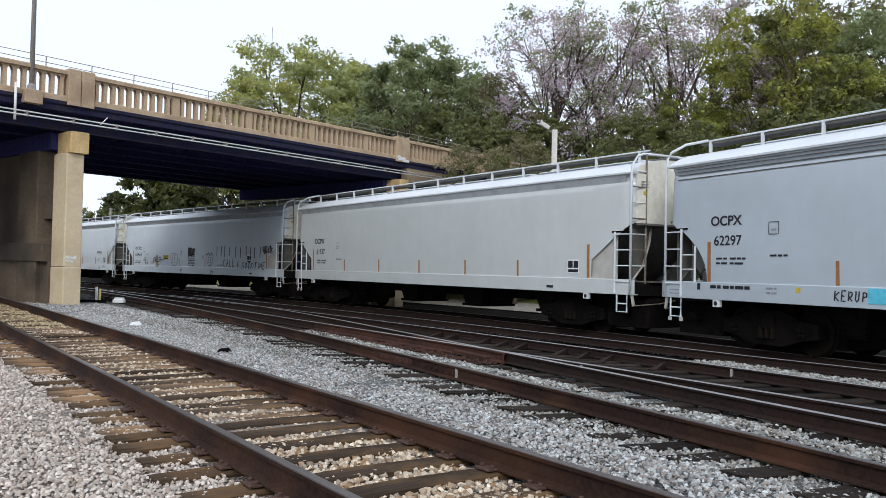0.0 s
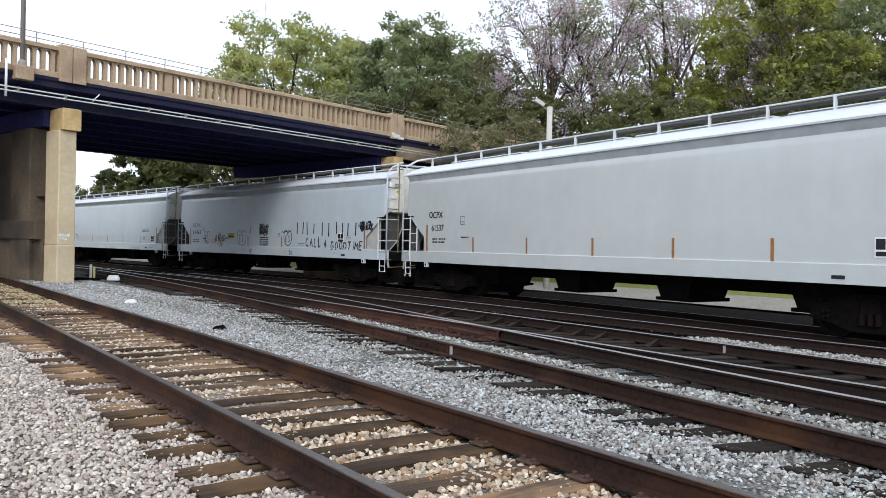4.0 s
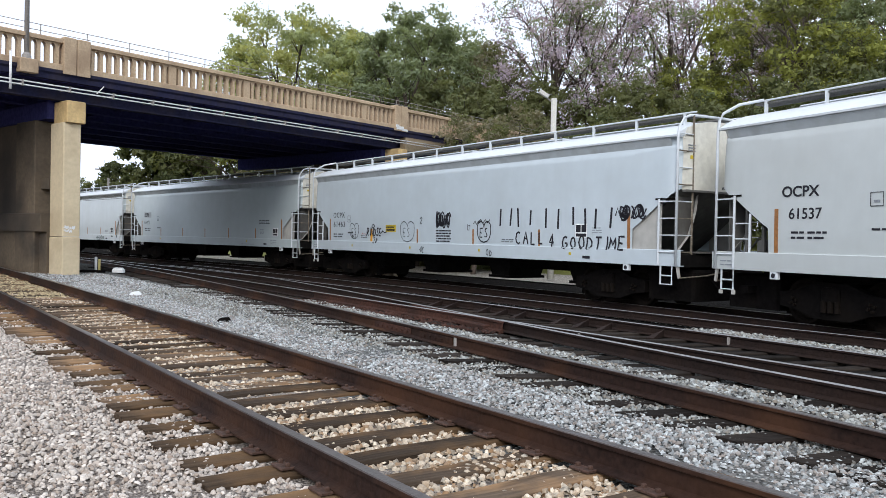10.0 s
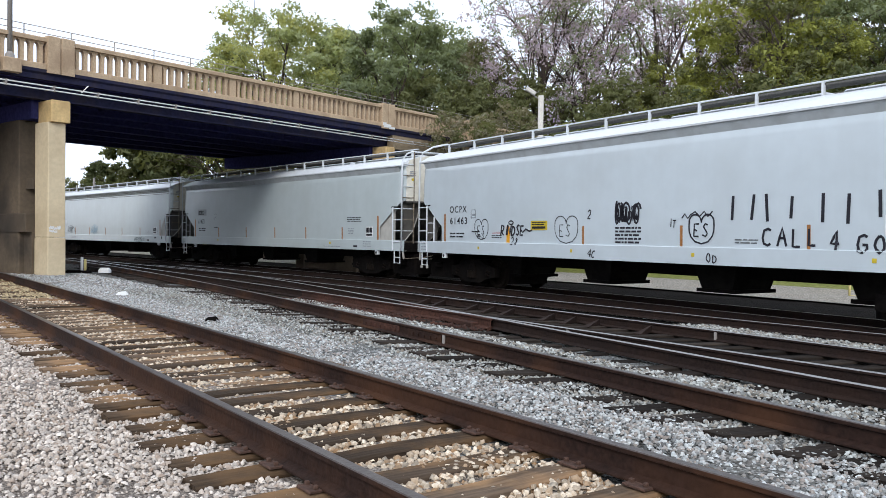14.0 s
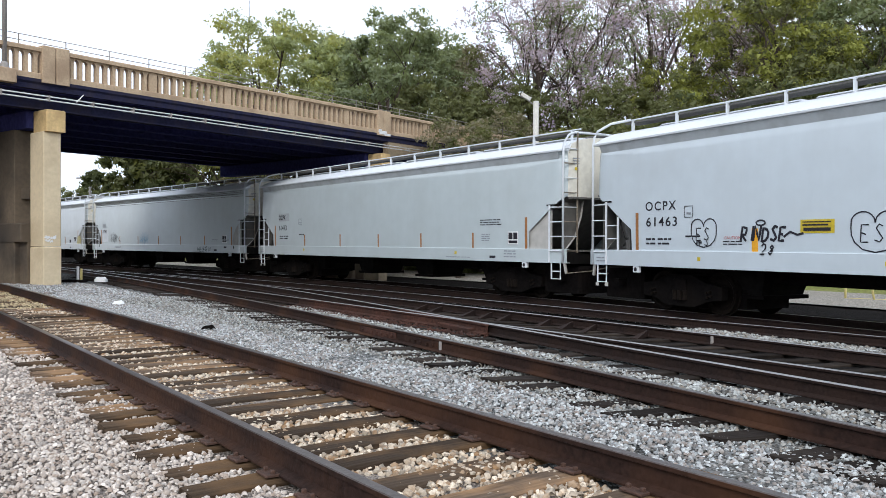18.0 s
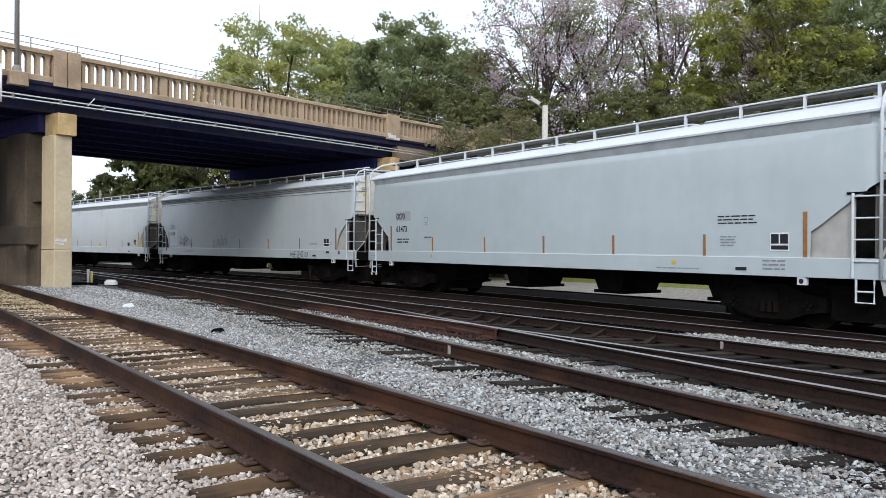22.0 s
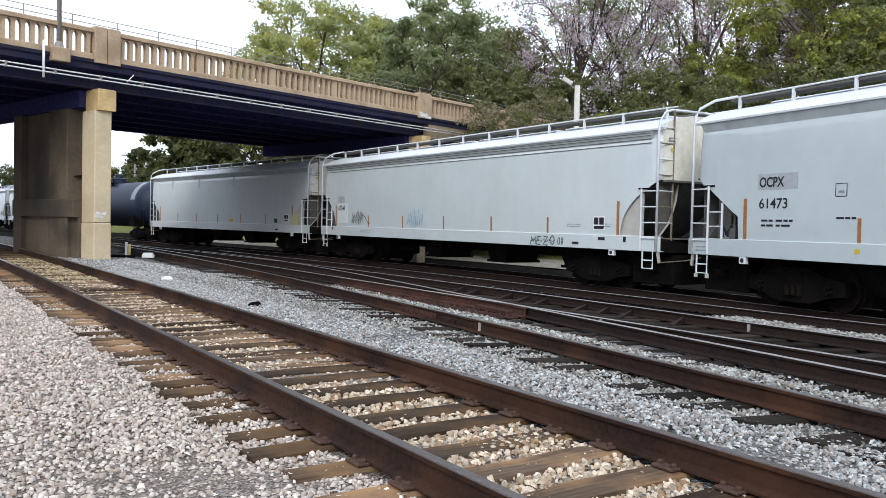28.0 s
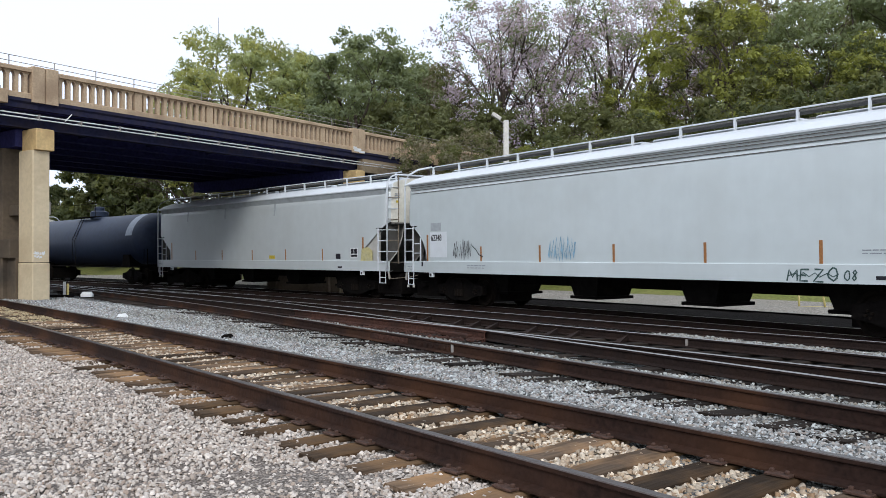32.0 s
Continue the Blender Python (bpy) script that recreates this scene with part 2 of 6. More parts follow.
PINK = (0.6, 0.54, 0.48)
BLUE = (0.33, 0.345, 0.335)
BROWN = (0.57, 0.49, 0.385)
MAT = {
    "ground": gravel_material("yard_gravel", (0.6, 0.535, 0.475), (0.34, 0.295, 0.255), scale=52.0, warm=(0.38, 0.31, 0.26)),
    "blue_bed": gravel_material("pale_ballast", (0.42, 0.44, 0.43), (0.1, 0.1, 0.098), scale=34.0, warm=(0.26, 0.235, 0.2)),
    "stone_pink": material("pinkish_stone", PINK, rough=0.92, vary=0.18, grain=60, bump=0.4, island=0.36, second=(0.36, 0.28, 0.22)),
    "stone_blue": material("pale_grey_stone", BLUE, rough=0.92, vary=0.2, grain=60, bump=0.5, island=0.85, second=(0.26, 0.225, 0.18)),
    "stone_pale": material("pale_bluish_stone", (0.38, 0.4, 0.4), rough=0.92, vary=0.2, grain=60, bump=0.5, island=0.8, second=(0.33, 0.285, 0.25)),
    "stone_brown": material("rusty_stone", BROWN, rough=0.92, vary=0.2, grain=60, bump=0.4, island=0.55, second=(0.3, 0.18, 0.09)),
    "rail_side": material("rusted_rail_web", (0.021, 0.0135, 0.0115), spec=0.15, rough=0.85, vary=0.35, grain=30, bump=0.4, stain=(0.035, 0.019, 0.013), stain_scale=3),
    "rail_rust": material("brown_rail_web", (0.027, 0.0145, 0.011), spec=0.14, rough=0.7, vary=0.4, grain=24, bump=0.3, stain=(0.095, 0.042, 0.02), stain_scale=1.0, stain_amount=0.65),
    "rust_red": material("fresh_rust", (0.068, 0.031, 0.022), spec=0.2, rough=0.9, vary=0.4, grain=24, bump=0.3, stain=(0.028, 0.017, 0.014), stain_scale=1.3, stain_amount=0.85),
    "stone_straw": material("straw_coloured_grit", (0.4, 0.32, 0.19), rough=0.95, vary=0.3, grain=40, bump=0.4, island=0.35),
    "rail_top": material("worn_rail_head", (0.11, 0.09, 0.082), rough=0.3, metal=0.75, vary=0.2, grain=40, bump=0.1),
    "rail_bright": material("polished_rail_head", (0.4, 0.385, 0.38), rough=0.34, metal=0.9, vary=0.1, grain=40, bump=0.05),
    "tie": material("weathered_tie", (0.085, 0.061, 0.043), rough=0.95, vary=0.5, grain=22, bump=0.9, stain=(0.3, 0.175, 0.085), stain_scale=1.6, stain_amount=0.8, rand=0.7, spec=0.1, stretch=(0.08, 1.6, 1.6)),
    "plate": material("rusty_tie_plate", (0.075, 0.04, 0.028), rough=0.85, vary=0.4, grain=40, bump=0.4),
    
    "car_white": material("white_roof_paint", (0.66, 0.7, 0.73), rough=0.5, vary=0.04, grain=6, bump=0.04, stain=(0.57, 0.59, 0.6), stain_scale=0.8, stain_amount=0.5),
    "car_dirty": material("dirty_car_end", (0.69, 0.675, 0.6), rough=0.6, vary=0.1, grain=8, bump=0.1, stain=(0.5, 0.47, 0.4), stain_scale=0.9, stain_amount=0.7),
    # Grime, darkened further by the downward-facing shade put into the colour.
    "slope_sheet": material("shaded_grimy_slope_sheet", (0.15, 0.147, 0.138), rough=0.9, spec=0.15, vary=0.15, grain=5, bump=0.05, stain=(0.085, 0.075, 0.066), stain_scale=0.9, stain_amount=0.6),
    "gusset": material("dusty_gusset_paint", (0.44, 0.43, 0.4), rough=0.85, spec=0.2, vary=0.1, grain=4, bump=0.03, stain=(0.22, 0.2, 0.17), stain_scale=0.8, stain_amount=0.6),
    # Near-black colours for underframe, bays and wheels hold the shade below the cars.
    "under": material("shade_black_underframe", (0.006, 0.0052, 0.005), spec=0.05, rough=0.95, vary=0.4, grain=12, bump=0.3, stain=(0.012, 0.0095, 0.008), stain_scale=2),
    "bay": material("shade_black_bay", (0.008, 0.0075, 0.007), spec=0.06, rough=0.9, vary=0.3, grain=6, bump=0.2, stain=(0.02, 0.017, 0.015), stain_scale=1.5),
    "wheel": material("shade_brown_wheel_steel", (0.01, 0.0075, 0.006), rough=0.85, metal=0.0, spec=0.08, vary=0.3, grain=20, bump=0.2),
    "orange": material("orange_reflector", (0.32, 0.14, 0.045), rough=0.4, vary=0.2, grain=20, bump=0.05),
    "grating": material("dark_walkway_grating", (0.13, 0.125, 0.115), rough=0.8, vary=0.5, grain=40, bump=0.4),
    "end_steel": material("browned_ladder_steel", (0.2, 0.17, 0.13), rough=0.8, vary=0.4, grain=14, bump=0.2, stain=(0.09, 0.06, 0.045), stain_scale=2.5),
    "brake_green": material("grey_green_brake_paint", (0.14, 0.19, 0.2), rough=0.7, vary=0.3, grain=8, bump=0.1, stain=(0.06, 0.06, 0.055), stain_scale=2),
    "ink": material("black_stencil_paint", (0.012, 0.012, 0.018), rough=0.6, vary=0.2, grain=30, bump=0.0),
    "spray": material("black_spray_paint", (0.012, 0.012, 0.02), rough=0.5, vary=0.3, grain=8, bump=0.0),
    "faded": material("faded_stencil", (0.24, 0.26, 0.29), rough=0.6, vary=0.2, grain=30, bump=0.0),
    "white_paint": material("white_label", (0.75, 0.76, 0.76), rough=0.5, vary=0.06, grain=20, bump=0.0),
    "yellow": material("yellow_decal", (0.55, 0.42, 0.03), rough=0.5, vary=0.15, grain=20, bump=0.0),
    "old_yellow": material("faded_yellow_spray", (0.5, 0.45, 0.22), rough=0.6, vary=0.2, grain=10, bump=0.0, stain=(0.4, 0.4, 0.34), stain_scale=3.0),
    "amber_spray": material("amber_spray_paint", (0.75, 0.36, 0.02), rough=0.5, vary=0.15, grain=10, bump=0.0),
    "blue_spray": material("blue_spray_paint", (0.2, 0.36, 0.48), rough=0.5, vary=0.3, grain=10, bump=0.0),
    "cyan": material("cyan_spray_paint", (0.1, 0.5, 0.66), rough=0.5, vary=0.15, grain=10, bump=0.0),
    "red": material("red_decal", (0.45, 0.05, 0.03), rough=0.5, vary=0.15, grain=10, bump=0.0),
    "faded_patch": material("faded_patch_paint", (0.36, 0.39, 0.41), rough=0.6, vary=0.1, grain=10, bump=0.0),
    "faded_green": material("dark_green_spray", (0.04, 0.08, 0.075), rough=0.6, vary=0.2, grain=10, bump=0.0),
    "tank_band": material("grey_tank_band", (0.24, 0.28, 0.34), rough=0.45, vary=0.15, grain=6, bump=0.03),
    "capital": material("yellowed_concrete", (0.64, 0.46, 0.22), rough=0.9, vary=0.14, grain=12, bump=0.25, stain=(0.4, 0.27, 0.13), stain_scale=1.6, stain_amount=0.6),
    # The deck's shade is put into this concrete's colour, besides its soot stains.
    "shaded_sooty_concrete": material("shaded_sooty_concrete", (0.11, 0.085, 0.06), rough=0.92, vary=0.12, grain=6, bump=0.2, stain=(0.042, 0.035, 0.03), stain_scale=0.38, stain_amount=0.95),
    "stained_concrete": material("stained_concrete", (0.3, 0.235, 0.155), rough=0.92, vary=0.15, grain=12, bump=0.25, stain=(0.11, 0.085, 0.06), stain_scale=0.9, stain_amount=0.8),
    # Same concrete, less dark; the deck's shade is in this colour too.
    "shaded_grimy_concrete": material("shaded_grimy_concrete", (0.145, 0.11, 0.075), rough=0.92, vary=0.15, grain=8, bump=0.25, stain=(0.045, 0.037, 0.03), stain_scale=0.6, stain_amount=0.9),
    # Oil-dark ballast that also carries the train's shade in its colour.
    "dark_bed": gravel_material("shaded_oily_ballast", (0.036, 0.032, 0.03), (0.013, 0.012, 0.011), warm=(0.02, 0.016, 0.013)),
    "sandy_gravel": gravel_material("sandy_gravel", (0.62, 0.58, 0.51), (0.42, 0.39, 0.34), scale=20.0, warm=(0.5, 0.45, 0.37)),
    # The soft shade under the eave is put into this grey.
    "chord": material("shade_grey_top_chord", (0.46, 0.5, 0.52), rough=0.55, vary=0.05, grain=4, bump=0.02, stain=(0.3, 0.31, 0.31), stain_scale=2.5, stain_amount=0.5),
    "dark_tie": material("dark_tie", (0.026, 0.021, 0.018), rough=0.95, vary=0.5, grain=22, bump=0.8, stain=(0.05, 0.039, 0.03), stain_scale=3, stain_amount=0.6, rand=0.5, spec=0.08, stretch=(0.08, 1.6, 1.6)),
    "tank": material("blue_black_tank_paint", (0.02, 0.031, 0.06), spec=0.25, rough=0.5, vary=0.2, grain=4, bump=0.03, stain=(0.03, 0.042, 0.062), stain_scale=0.8),
    "concrete": material("tan_concrete", (0.64, 0.53, 0.355), rough=0.9, vary=0.07, grain=9, bump=0.12, stain=(0.38, 0.28, 0.165), stain_scale=0.55, stain_amount=0.8),
    "parapet": material("brown_concrete", (0.46, 0.345, 0.23), rough=0.9, vary=0.16, grain=16, bump=0.25, stain=(0.27, 0.185, 0.12), stain_scale=1.1, stain_amount=0.75),
    # Navy near-black: the shade under the deck is put into this colour.
    "soffit": material("shade_navy_soffit", (0.042, 0.043, 0.13), spec=0.03, rough=0.95, vary=0.25, grain=8, bump=0.2),
    "girder": material("dark_navy_girder", (0.022, 0.023, 0.05), spec=0.1, rough=0.9, vary=0.25, grain=9, bump=0.1, stain=(0.045, 0.036, 0.034), stain_scale=1.6),
    "galvanised": material("galvanised_pipe", (0.8, 0.8, 0.8), rough=0.5, metal=0.0, vary=0.1, grain=30, bump=0.05),
    "pole": material("grey_pole", (0.3, 0.28, 0.26), rough=0.7, vary=0.15, grain=20, bump=0.1),
    "pale_pole": material("pale_pole", (0.55, 0.53, 0.48), rough=0.7, vary=0.15, grain=20, bump=0.1),
    "bark": material("bark", (0.085, 0.065, 0.052), rough=0.95, vary=0.4, grain=12, bump=0.6),
    "yellow_tube": material("weathered_yellow_tube", (0.6, 0.5, 0.2), rough=0.6, vary=0.15, grain=12, bump=0.05),
    "leaf_brown": leaf_material("leaf_brown", (0.22, 0.205, 0.15)),
    "leaf_under": leaf_material("leaf_dark_olive", (0.088, 0.105, 0.05)),
    "leaf_green": leaf_material("leaf_mid_green", (0.32, 0.36, 0.2)),
    "leaf_fresh": leaf_material("leaf_fresh_green", (0.36, 0.375, 0.16)),
    "leaf_dark": leaf_material("leaf_dark_green", (0.215, 0.255, 0.155)),
    "leaf_yellow": leaf_material("leaf_yellow_green", (0.27, 0.29, 0.085)),
    "leaf_olive": leaf_material("leaf_olive", (0.145, 0.158, 0.075)),
    "blossom": leaf_material("pale_mauve_blossom", (0.46, 0.395, 0.53)),
    "grass": material("rough_grass", (0.15, 0.165, 0.035), rough=0.95, vary=0.5, grain=9, bump=0.6, stain=(0.22, 0.2, 0.07), stain_scale=1.0),
}


def car_paint(name, color):
    """Glossy aged enamel, faintly streaked by rain."""
    dull = tuple(c * k for c, k in zip(color, (0.9, 0.885, 0.87)))
    m = material(name, color, rough=0.45, vary=0.025, grain=3, bump=0.015, stain=dull, stain_scale=0.6, stain_amount=0.6)
    n, l = m.node_tree.nodes, m.node_tree.links
    p = n["Principled BSDF"]
    p.inputs["Coat Weight"].default_value, p.inputs["Coat Roughness"].default_value, p.inputs["Coat IOR"].default_value = 0.9, 0.22, 1.6
    co, mp, ns = n.new("ShaderNodeTexCoord"), n.new("ShaderNodeMapping"), n.new("ShaderNodeTexNoise")
    mp.inputs["Scale"].default_value = (2.2, 1.0, 0.25)
    ns.inputs["Scale"].default_value, ns.inputs["Detail"].default_value = 1.6, 5
    l.new(co.outputs["Object"], mp.inputs[0])
    l.new(mp.outputs[0], ns.inputs["Vector"])
    mr = n.new("ShaderNodeMapRange")
    mr.inputs[1].default_value, mr.inputs[2].default_value, mr.inputs[3].default_value, mr.inputs[4].default_value = 0.45, 0.8, 1.0, 0.965
    l.new(ns.outputs[0], mr.inputs[0])
    sc = n.new("ShaderNodeVectorMath")
    sc.operation = "SCALE"
    src = p.inputs["Base Color"].links[0].from_socket
    l.new(src, sc.inputs[0])
    l.new(mr.outputs[0], sc.inputs["Scale"])
    l.new(sc.outputs[0], p.inputs["Base Color"])
    return m


MAT["car_grey"] = car_paint("pale_grey_car_paint", (0.51, 0.575, 0.6))
PAINTS = {
    2: car_paint("slate_grey_car_paint", (0.42, 0.48, 0.525)),
    1: car_paint("neutral_grey_car_paint", (0.52, 0.555, 0.55)),
    0: car_paint("bluish_grey_car_paint", (0.525, 0.595, 0.635)),
    -1: car_paint("teal_grey_car_paint", (0.47, 0.537, 0.553)),
    -2: car_paint("greenish_grey_car_paint", (0.55, 0.61, 0.62)),
    -3: car_paint("old_grey_car_paint", (0.53, 0.575, 0.58)),
}

# ---- mesh helpers ----
class Mesh:
    """Gathers vertices and faces of one part."""

    def __init__(self):
        self.v, self.f = [], []

    def add(self, verts, faces):
        o = len(self.v)
        self.v += [tuple(p) for p in verts]
        self.f += [tuple(i + o for i in q) for q in faces]
        return self

    def box(self, x0, x1, y0, y1, z0, z1):
        vs = [(x, y, z) for z in (z0, z1) for x, y in ((x0, y0), (x1, y0), (x1, y1), (x0, y1))]
        return self.add(vs, [(3, 2, 1, 0), (4, 5, 6, 7), (0, 1, 5, 4), (1, 2, 6, 5), (2, 3, 7, 6), (3, 0, 4, 7)])

    def chamfer(self, x0, x1, y0, y1, z0, z1, c=0.02):
        """A box with chamfered upright and top edges."""
        ring = [(x0 + c, y0), (x1 - c, y0), (x1, y0 + c), (x1, y1 - c), (x1 - c, y1), (x0 + c, y1), (x0, y1 - c), (x0, y0 + c)]
        cx, cy = (x0 + x1) / 2, (y0 + y1) / 2
        sx, sy = 1 - 2 * c / max(x1 - x0, 1e-6), 1 - 2 * c / max(y1 - y0, 1e-6)
        top = [(cx + (x - cx) * sx, cy + (y - cy) * sy) for x, y in ring]
        vs = [(x, y, z0) for x, y in ring] + [(x, y, z1 - c) for x, y in ring] + [(x, y, z1) for x, y in top]
        fs = [tuple(range(7, -1, -1)), tuple(range(16, 24))]
        for k in (0, 8):
            fs += [(k + i, k + (i + 1) % 8, k + 8 + (i + 1) % 8, k + 8 + i) for i in range(8)]
        return self.add(vs, fs)

    def tube(self, points, r, n=8, cap=True):
        pts = [Vector(p) for p in points]
        vs, fs = [], []
        for i, p in enumerate(pts):
            d = (pts[min(i + 1, len(pts) - 1)] - pts[max(i - 1, 0)]).normalized()
            a = d.cross(Vector((0, 0, 1)) if abs(d.z) < 0.9 else Vector((1, 0, 0))).normalized()
            b = d.cross(a)
            ri = r[i] if isinstance(r, (list, tuple)) else r
            vs += [p + (a * math.cos(2 * math.pi * k / n) + b * math.sin(2 * math.pi * k / n)) * ri for k in range(n)]
        for i in range(len(pts) - 1):
            fs += [(i * n + k, i * n + (k + 1) % n, (i + 1) * n + (k + 1) % n, (i + 1) * n + k) for k in range(n)]
        if cap:
            fs += [tuple(range(n - 1, -1, -1)), tuple(range((len(pts) - 1) * n, len(pts) * n))]
        return self.add(vs, fs)

    def sweep(self, profile, path, closed=True):
        """A profile of (across, up) swept along a path of (x, y, z), level."""
        n, vs, fs = len(profile), [], []
        pts = [Vector(p) for p in path]
        for i, p in enumerate(pts):
            d = pts[min(i + 1, len(pts) - 1)] - pts[max(i - 1, 0)]
            side = Vector((d.y, -d.x, 0)).normalized()
            vs += [p + side * a + Vector((0, 0, u)) for a, u in profile]
        m = n if closed else n - 1
        for i in range(len(pts) - 1):
            fs += [(i * n + k, i * n + (k + 1) % n, (i + 1) * n + (k + 1) % n, (i + 1) * n + k) for k in range(m)]
        if closed:
            fs += [tuple(range(n - 1, -1, -1)), tuple(range((len(pts) - 1) * n, len(pts) * n))]
        return self.add(vs, fs)

    def prism(self, outline, y0, y1):
        """An outline of (x, z) given depth along y."""
        n = len(outline)
        vs = [(x, y0, z) for x, z in outline] + [(x, y1, z) for x, z in outline]
        fs = [tuple(range(n)), tuple(range(2 * n - 1, n - 1, -1))]
        fs += [(i, i + n, (i + 1) % n + n, (i + 1) % n) for i in range(n)]
        return self.add(vs, fs)

    def lathe(self, profile, axis="x", n=24, at=(0, 0, 0)):
        """A profile of (along, radius) turned about an axis."""
        vs, fs = [], []
        for u, r in profile:
            for k in range(n):
                c, s = r * math.cos(2 * math.pi * k / n), r * math.sin(2 * math.pi * k / n)
                q = {"x": (u, c, s), "y": (c, u, s), "z": (c, s, u)}[axis]
                vs.append((q[0] + at[0], q[1] + at[1], q[2] + at[2]))
        for i in range(len(profile) - 1):
            fs += [(i * n + k, i * n + (k + 1) % n, (i + 1) * n + (k + 1) % n, (i + 1) * n + k) for k in range(n)]
        fs += [tuple(range(n - 1, -1, -1)), tuple(range((len(profile) - 1) * n, len(profile) * n))]
        return self.add(vs, fs)

    def data(self, name, mat, smooth=False):
        me = bpy.data.meshes.new(name)
        me.from_pydata([tuple(p) for p in self.v], [], self.f)
        me.materials.append(MAT[mat])
        b = bmesh.new()
        b.from_mesh(me)
        bmesh.ops.recalc_face_normals(b, faces=b.faces)
        b.to_mesh(me)
        b.free()
        if smooth:
            me.shade_smooth()
        me.update()
        return me


def part(name, mesh, mat, parent=None, label="", smooth=False, bevel=0.0):
    ob = new(name, mesh.data(name, mat, smooth) if isinstance(mesh, Mesh) else mesh)
    if parent:
        ob.parent = parent
    if label:
        ob["label"] = label
    if bevel:
        mod = ob.modifiers.new("bevel", "BEVEL")
        mod.width, mod.segments, mod.limit_method = bevel, 2, "ANGLE"
    return ob


def thing(name, label, category, m=None, group="", kind=""):
    ob = new(name)
    ob.empty_display_size = 0.2
    if m is not None:
        ob.matrix_basis = m
    return tagged(ob, label, category, group, kind)


# ---- the train's track, and the lie of the land ----
# heading of the curve, in degrees, at metres along it
TURN_AT = (-140, -30, -15, 0, 15, 30, 45, 60, 100)
TURN = (-46.1, -46.1, -44.8, -44.7, -51.3, -57.1, -64.3, -67.3, -67.3)
STEP = 0.5
along = np.arange(-140, 90.01, STEP)
head = np.convolve(np.pad(np.radians(np.interp(along, TURN_AT, TURN)), 4, "edge"), np.ones(9) / 9, "valid")
zero = int(140 / STEP)
line = np.stack([np.cumsum(np.cos(head)), np.cumsum(np.sin(head))], 1) * STEP
line += np.array((-11.389, 40.373)) - line[zero]
RAIL_Z = -0.20


def centre(s):
    """Place and heading of the train's track at s metres."""
    return np.interp(s, along, line[:, 0]), np.interp(s, along, line[:, 1]), np.interp(s, along, head)


def off_track(p):
    """Signed distance from the train's track, positive beyond it."""
    p = np.asarray(p, float).reshape(-1, 2)
    d = p[:, None, :] - line[None, ::4, :]
    i = np.argmin((d ** 2).sum(2), 1)
    h = head[::4][i]
    dd = p - line[::4][i]
    return dd[:, 1] * np.cos(h) - dd[:, 0] * np.sin(h)


def land(p):
    """Height of the tie tops and of the land."""
    q = off_track(p)
    z = -0.37 * np.clip((10.5 + q) / 8.5, 0, 1)
    return z + np.clip((q - 13) / 12, 0, 1) * 2.6 * (q > 0)


# ---- ground ----
def spread(near, far, step):
    core = list(np.arange(-near, near + 0.01, step))
    out = [near * 1.25 ** k for k in range(1, 30) if near * 1.25 ** k < far] + [far]
    return np.array([-u for u in reversed(out)] + core + out)


def make_ground():
    gx, gy = spread(60, 1500, 1.0), spread(60, 1500, 1.0) + 30
    xx, yy = np.meshgrid(gx, gy)
    pts = np.stack([xx.ravel(), yy.ravel()], 1)
    z = np.concatenate([land(c) for c in np.array_split(pts, 40)]) - 0.05
    rng = np.random.default_rng(4)
    z += rng.normal(0, 0.012, len(z)) * (np.abs(pts).max(1) < 90)
    nx = len(gx)
    faces = [(j * nx + i, j * nx + i + 1, (j + 1) * nx + i + 1, (j + 1) * nx + i) for j in range(len(gy) - 1) for i in range(nx - 1)]
    me = bpy.data.meshes.new("ground")
    me.from_pydata(np.column_stack([pts, z]).tolist(), [], faces)
    me.materials.append(MAT["ground"])
    me.materials.append(MAT["grass"])
    me.materials.append(MAT["blue_bed"])
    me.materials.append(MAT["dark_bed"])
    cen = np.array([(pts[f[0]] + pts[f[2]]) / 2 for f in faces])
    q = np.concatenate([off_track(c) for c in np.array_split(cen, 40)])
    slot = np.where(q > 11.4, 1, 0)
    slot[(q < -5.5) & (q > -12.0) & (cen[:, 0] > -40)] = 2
    # The shade-darkened ballast runs under the train and along both sides.
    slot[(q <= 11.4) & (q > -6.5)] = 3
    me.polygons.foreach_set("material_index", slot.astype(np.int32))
    me.shade_smooth()
    tagged(new("ground", me), "pale gravel yard with a grassy bank behind", "ground", kind="structure")


make_ground()


def make_gravel_strip(q0, q1):
    """A level strip of sandy gravel that follows the train's track on its far side."""
    n = np.stack([-np.sin(head), np.cos(head)], 1)
    offs = np.linspace(q0, q1, 7)
    cut = slice(200, 440, 3)
    rows = [line[cut] + n[cut] * d for d in offs]
    vs = [(x, y, z) for r in rows for (x, y), z in zip(r, land(r) - 0.05 + 0.06)]
    w = len(rows[0])
    me = bpy.data.meshes.new("gravel_strip")
    me.from_pydata(vs, [], [(j * w + i, j * w + i + 1, (j + 1) * w + i + 1, (j + 1) * w + i) for j in range(len(offs) - 1) for i in range(w - 1)])
    me.materials.append(MAT["sandy_gravel"])
    me.shade_smooth()
    tagged(new("gravel_strip", me), "pale sandy gravel beyond the moving train", "ground", kind="structure")


make_gravel_strip(5.9, 12.2)

# ---- railway tracks ----
RAIL = [(-0.076, -0.17), (-0.076, -0.158), (-0.012, -0.135), (-0.009, -0.04), (-0.036, -0.03), (-0.037, -0.006), (0.037, -0.006), (0.036, -0.03), (0.009, -0.04), (0.012, -0.135), (0.076, -0.158), (0.076, -0.17)]


